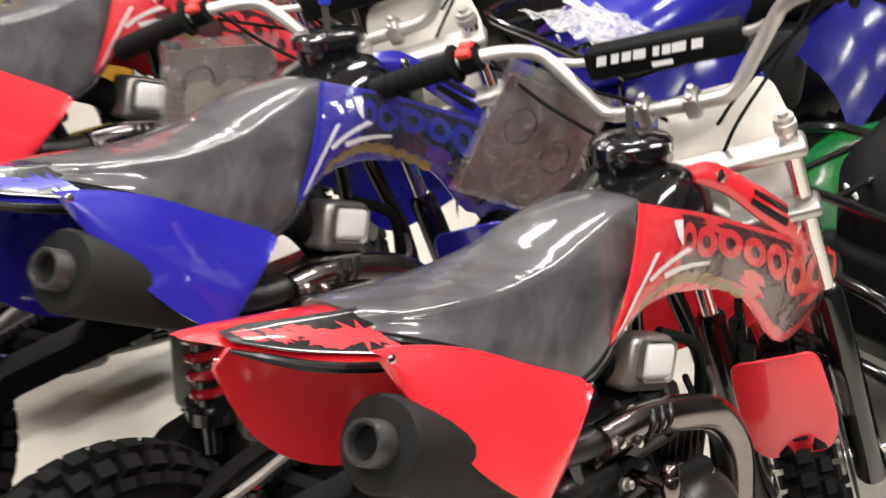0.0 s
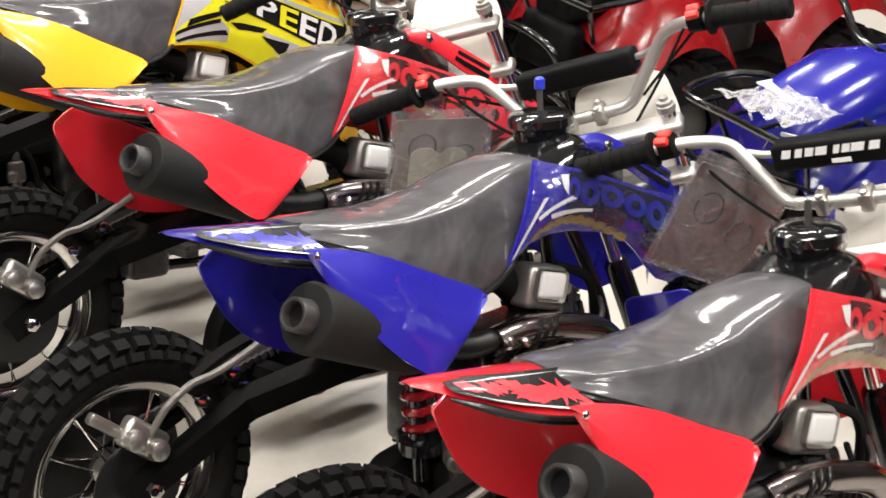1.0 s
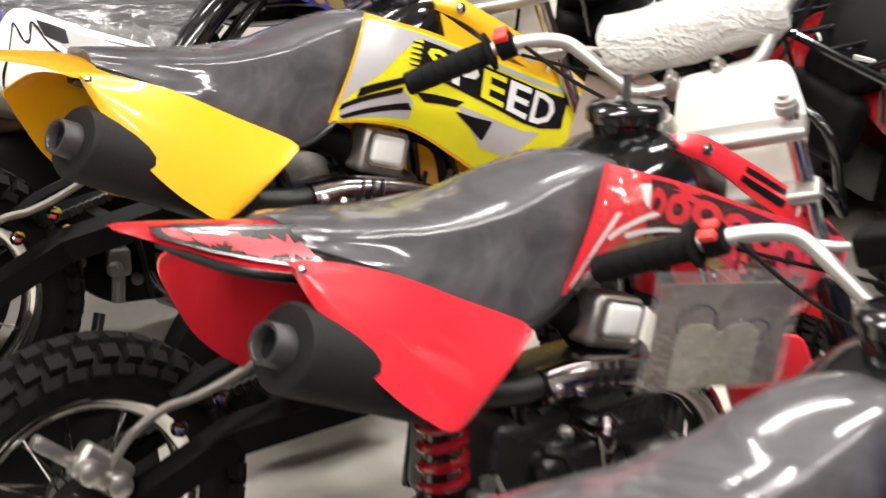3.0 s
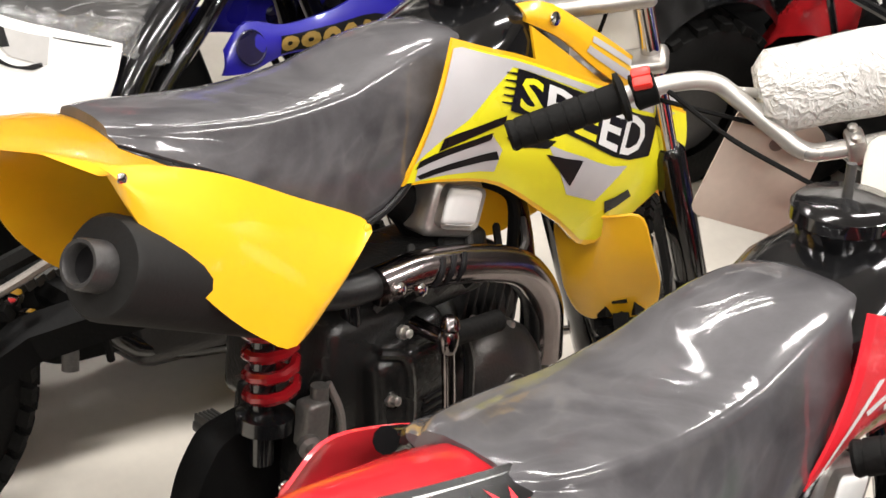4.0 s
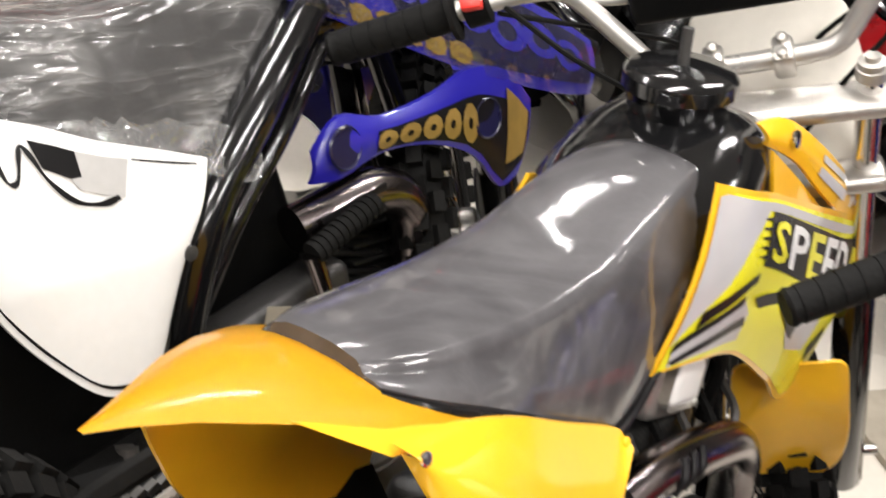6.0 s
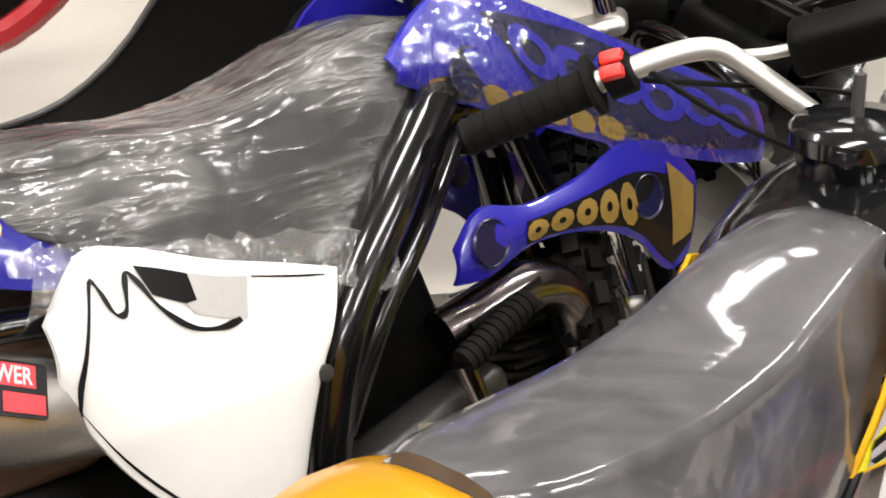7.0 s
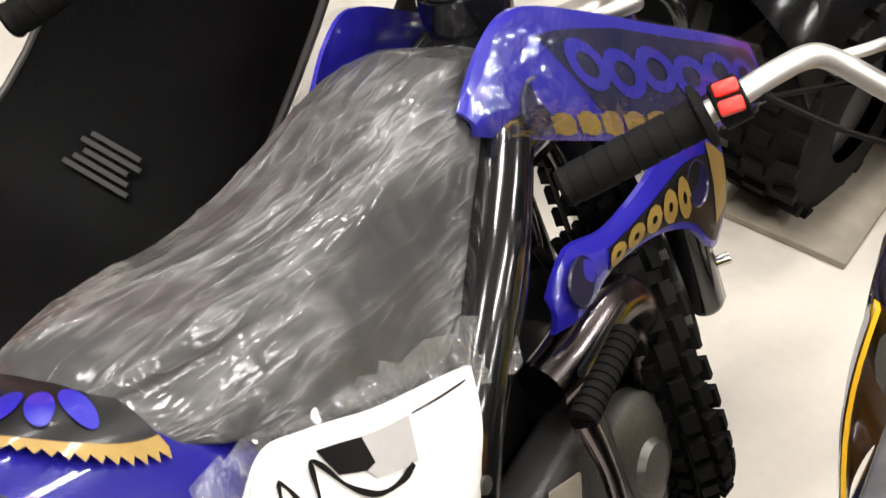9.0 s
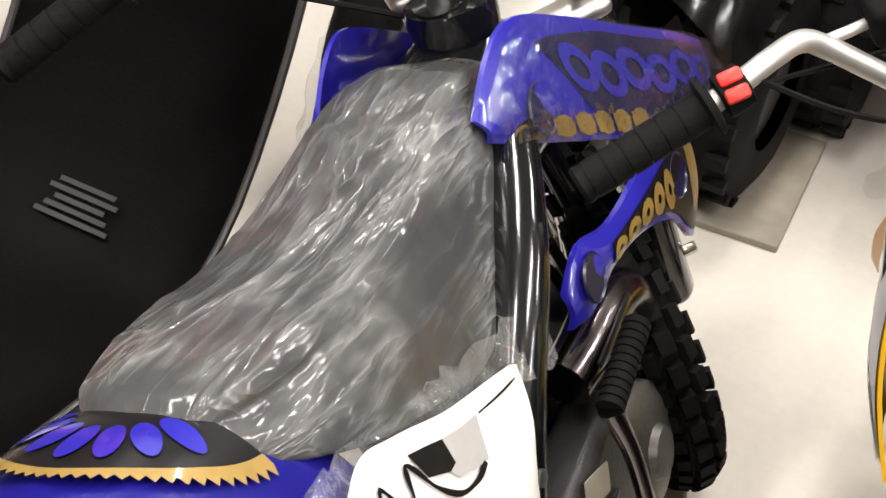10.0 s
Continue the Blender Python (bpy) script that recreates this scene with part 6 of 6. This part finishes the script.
    part("seat", bm, MATT_BLACK, q, "matt black vinyl seat")
    for x, z in ((-0.12, 0.6), (0.95, 0.68)):
        bm = bmesh.new()
        s = 0.24
        loop = [(x - 0.04, -s, z), (x - 0.06, 0, z + 0.005), (x - 0.04, s, z), (x + 0.2, s * 0.9, z + 0.02), (x + 0.2, -s * 0.9, z + 0.02), (x - 0.04, -s, z)]
        tube(bm, loop, 0.01, 8, 4)
        rack = part("rack", bm, GLOSS_BLACK, q, "black tubular rack")
        for k in range(4):
            y = -0.16 + k * 0.107
            bm = bmesh.new()
            rod(bm, (x - 0.055, y, z), (x + 0.2, y * 0.9, z + 0.02), 0.007, 8)
            part("rack_bar", bm, GLOSS_BLACK, rack)
        for side in (-1, 1):
            bm = bmesh.new()
            rod(bm, (x, side * 0.18, z), (x + 0.06, side * 0.15, z - 0.14), 0.008, 8)
            part("rack_leg", bm, GLOSS_BLACK, rack)
    bm = bmesh.new()
    tube(bm, [(-0.12, -0.16, 0.25), (-0.2, -0.15, 0.33), (-0.2, 0.15, 0.33), (-0.12, 0.16, 0.25)], 0.013, 10)
    tube(bm, [(-0.1, -0.13, 0.25), (-0.19, -0.12, 0.45), (-0.19, 0.12, 0.45), (-0.1, 0.13, 0.25)], 0.013, 10)
    part("bumper", bm, FRAME_BLACK, q)
    bm = bmesh.new()
    tube(bm, [(0.36, -0.34, 0.8), (0.3, -0.2, 0.81), (0.27, -0.08, 0.74), (0.27, 0.08, 0.74), (0.3, 0.2, 0.81), (0.36, 0.34, 0.8)], 0.011, 10)
    rod(bm, (0.27, 0, 0.74), (0.18, 0, 0.5), 0.018, 10)
    part("handlebar", bm, FRAME_BLACK, q)
    for side in (-1, 1):
        bm = bmesh.new()
        rod(bm, (0.335, side * 0.25, 0.807), (0.365, side * 0.35, 0.8), 0.018, 12)
        part("grip", bm, RUBBER, q)
    bm = bmesh.new()
    block(bm, (0.95, 0.2, 0.14), pose(0.5, 0, 0.28), 0.03)
    part("chassis", bm, ENGINE_BLACK, q, "black steel chassis")
    bm = bmesh.new()
    block(bm, (0.3, 0.24, 0.24), pose(0.5, 0, 0.44), 0.03)
    part("engine", bm, ENGINE_GREY, q, "dark cast engine block")
    for x in (0.15, 0.86):
        bm = bmesh.new()
        rod(bm, (x, -0.24, 0.21), (x, 0.24, 0.21), 0.018, 10)
        part("axle", bm, TIP_GREY, q)
    for side in (-1, 1):
        bm = bmesh.new()
        block(bm, (0.34, 0.2, 0.018), pose(0.5, side * 0.22, 0.3, 0, 0, 0), 0.006)
        part("footwell", bm, MATT_BLACK, q, "black ribbed foot board")
        for k in range(2):
            bm = bmesh.new()
            rod(bm, (0.3, side * 0.08, 0.24 + 0.07 * k), (0.15, side * 0.22, 0.21 + 0.05 * k), 0.011, 8)
            part("suspension_arm", bm, FRAME_BLACK, q)
    bm = bmesh.new()
    block(bm, (0.08, 0.24, 0.16), pose(-0.1, 0, 0.42, 0, 12, 0), 0.03, 3)
    part("nose", bm, MATT_BLACK, q, "matt black plastic nose")
    for side in (-1, 1):
        bm = bmesh.new()
        spring(bm, (0.19, side * 0.19, 0.26), (0.24, side * 0.11, 0.46), 0.026, 6, 0.006)
        part("shock_spring", bm, TIP_GREY, q)
    if bag:
        bm = bmesh.new()
        rows = []
        rnd = random.Random(8)
        for k in range(10):
            rows.append([(-0.16 + 0.035 * k, -0.13 + 0.03 * j, 0.64 + 0.035 * math.sin(k * 0.5) * math.sin(j * 0.45) + rnd.uniform(-0.012, 0.012)) for j in range(10)])
        grid(bm, rows)
        sack = part("parts_bag", bm, MILKY_FILM, q, "crumpled clear bag of papers on the rack")
        bm = bmesh.new()
        slab(bm, [(-0.06, -0.09), (0.07, -0.08), (0.08, 0.07), (-0.05, 0.08)], 0.004, pose(0.0, 0.02, 0.65, 8, 6, 20), 0)
        part("paper", bm, PAPER, sack)
    return q


QUAD_RED = material("dark_red_plastic", (0.42, 0.011, 0.015), 0.26, 0, 0.5, 0.02, 90, 0.08, 0.2)
QUAD_BLUE = material("dark_blue_plastic", (0.014, 0.013, 0.26), 0.24, 0, 0.5, 0.02, 90, 0.08, 0.2)
GREEN = material("green_plastic", (0.01, 0.22, 0.04), 0.25, 0, 0.5, 0.02, 90, 0.08, 0.2)
quad("dark green quad bike with black racks", pose(1.64, 0.18, 0, 0, 0, 6) @ Matrix.Scale(0.88, 4), GREEN)
quad("blue quad bike with a bag of papers on its rack", pose(1.74, 1.0, 0, 0, 0, 0) @ Matrix.Scale(0.84, 4), QUAD_BLUE, True)
quad("red quad bike with black tubular racks", pose(1.81, 1.9, 0, 0, 0, 4) @ Matrix.Scale(0.88, 4), QUAD_RED)
quad("black quad bike on grey boards", pose(1.5, 2.47, 0, 0, 0, -2) @ Matrix.Scale(0.85, 4), GLOSS_BLACK)


# ---- boards, bags and cards ----
def board(label, m, size):
    bm = bmesh.new()
    block(bm, (size[0], size[1], 0.012), Matrix.Identity(4), 0.002)
    ob = part("floor_board", bm, WOOD, smooth=False)
    ob.matrix_world = m
    return tagged(ob, label, "board", "boards under wheels")


board("grey hardboard sheet under a front wheel", pose(0.87, 2.1, 0.006, 0, 0, 14), (0.3, 0.22))
board("grey hardboard sheet under a quad tyre", pose(1.64, 2.19, 0.006, 0, 0, 5), (0.34, 0.2))
board("grey hardboard sheet on the aisle floor", pose(1.68, 1.62, 0.006, 0, 0, -20), (0.4, 0.3))


def hanging_bag(label, m, size, card):
    """A clear bag with a printed sheet in it, hung from a handlebar."""
    bag = thing("document_bag", label, "bag", m, "bags of papers on handlebars")
    bm = bmesh.new()
    rnd = random.Random(int(size[0] * 1000))
    w, h = size
    for face in (-1, 1):
        rows = []
        for k in range(13):
            rows.append([(w * (j / 12 - 0.5), face * (0.002 + 0.012 * math.sin(math.pi * j / 12) * math.sin(math.pi * k / 12)) + 0.006 * noise.noise(Vector((j * 0.5, k * 0.5, face))), -h * k / 12) for j in range(13)])
        grid(bm, rows)
    part("film", bm, FILM, bag, "clear plastic film")
    bm = bmesh.new()
    slab(bm, rounded([(-w * 0.44, -h * 0.95), (w * 0.44, -h * 0.97), (w * 0.43, -h * 0.12), (-w * 0.45, -h * 0.1)], 0.006), 0.003, pose(0, 0, 0, 90, 0, 0), 0)
    sheet = part("card", bm, card, bag, "printed card in the bag")
    bm = bmesh.new()
    for cx, cz, r in ((-0.18, 0.42, 0.13), (0.22, 0.55, 0.12)):
        pts = [(w * cx + w * r * math.cos(a), -0.0022, -h * cz + w * r * math.sin(a)) for a in (2 * math.pi * k / 20 for k in range(21))]
        tube(bm, pts, 0.0014, 6, 1)
    part("print", bm, BLACK_STICKER, sheet, "two printed rings")
    if card is CARD:
        bm = bmesh.new()
        slab(bm, rounded([(-w * 0.3, -h * 0.95), (w * 0.26, -h * 0.95), (w * 0.26, -h * 0.5), (w * 0.16, -h * 0.42), (w * 0.04, -h * 0.45), (-w * 0.01, -h * 0.52), (-w * 0.08, -h * 0.43), (-w * 0.24, -h * 0.42), (-w * 0.3, -h * 0.5)], 0.01), 0.002, pose(0, -0.004, 0, 90, 0, 0), 0)
        part("leaflet", bm, WOOD, sheet, "pale leaflet with two rounded tops")
    bm = bmesh.new()
    rod(bm, (0, 0, -0.002), (0.01, 0.01, 0.05), 0.0015, 6)
    part("tie", bm, BLACK_STICKER, bag)
    return bag


PURPLE_CARD = material("purplish_brown_card", (0.09, 0.06, 0.062), 0.5, 0, 0.2, 0.05, 90, 0.2)
TAN_CARD = material("tan_card", (0.52, 0.43, 0.36), 0.6, 0, 0, 0.05, 90, 0.08)
hanging_bag("clear bag with purplish printed card on a handlebar", pose(1.045, 0.378, 0.75, 0, 24, -10), (0.2, 0.2), PURPLE_CARD)
hanging_bag("clear bag with brown printed card on a handlebar", pose(0.83, 0.945, 0.665, 0, 2, -8), (0.2, 0.17), CARD)

tag = thing("hang_tag", "blank tan card tag hung from a handlebar", "tag", pose(0.965, 1.462, 0.71, 0, 0, -32) @ Matrix.Scale(0.9, 4))
bm = bmesh.new()
slab(bm, rounded([(-0.075, -0.17), (0.06, -0.19), (0.075, -0.03), (0.03, 0.0), (-0.05, 0.0)], 0.02), 0.003, pose(0, 0, 0, 90, 0, 0), 0)
part("card", bm, TAN_CARD, tag, "blank tan card")
bm = bmesh.new()
lathe(bm, [(-0.003, 0.004), (-0.003, 0.009), (0.003, 0.009), (0.003, 0.004)], (0.01, 0, -0.05), (0, 1, 0), 16)
part("eyelet", bm, CARD, tag, "dark punched eyelet")
bm = bmesh.new()
tube(bm, [(0.01, 0.0, -0.05), (0.012, -0.006, -0.02), (0.01, 0.0, 0.03)], 0.0012, 6)
part("string", bm, BLACK_STICKER, tag)
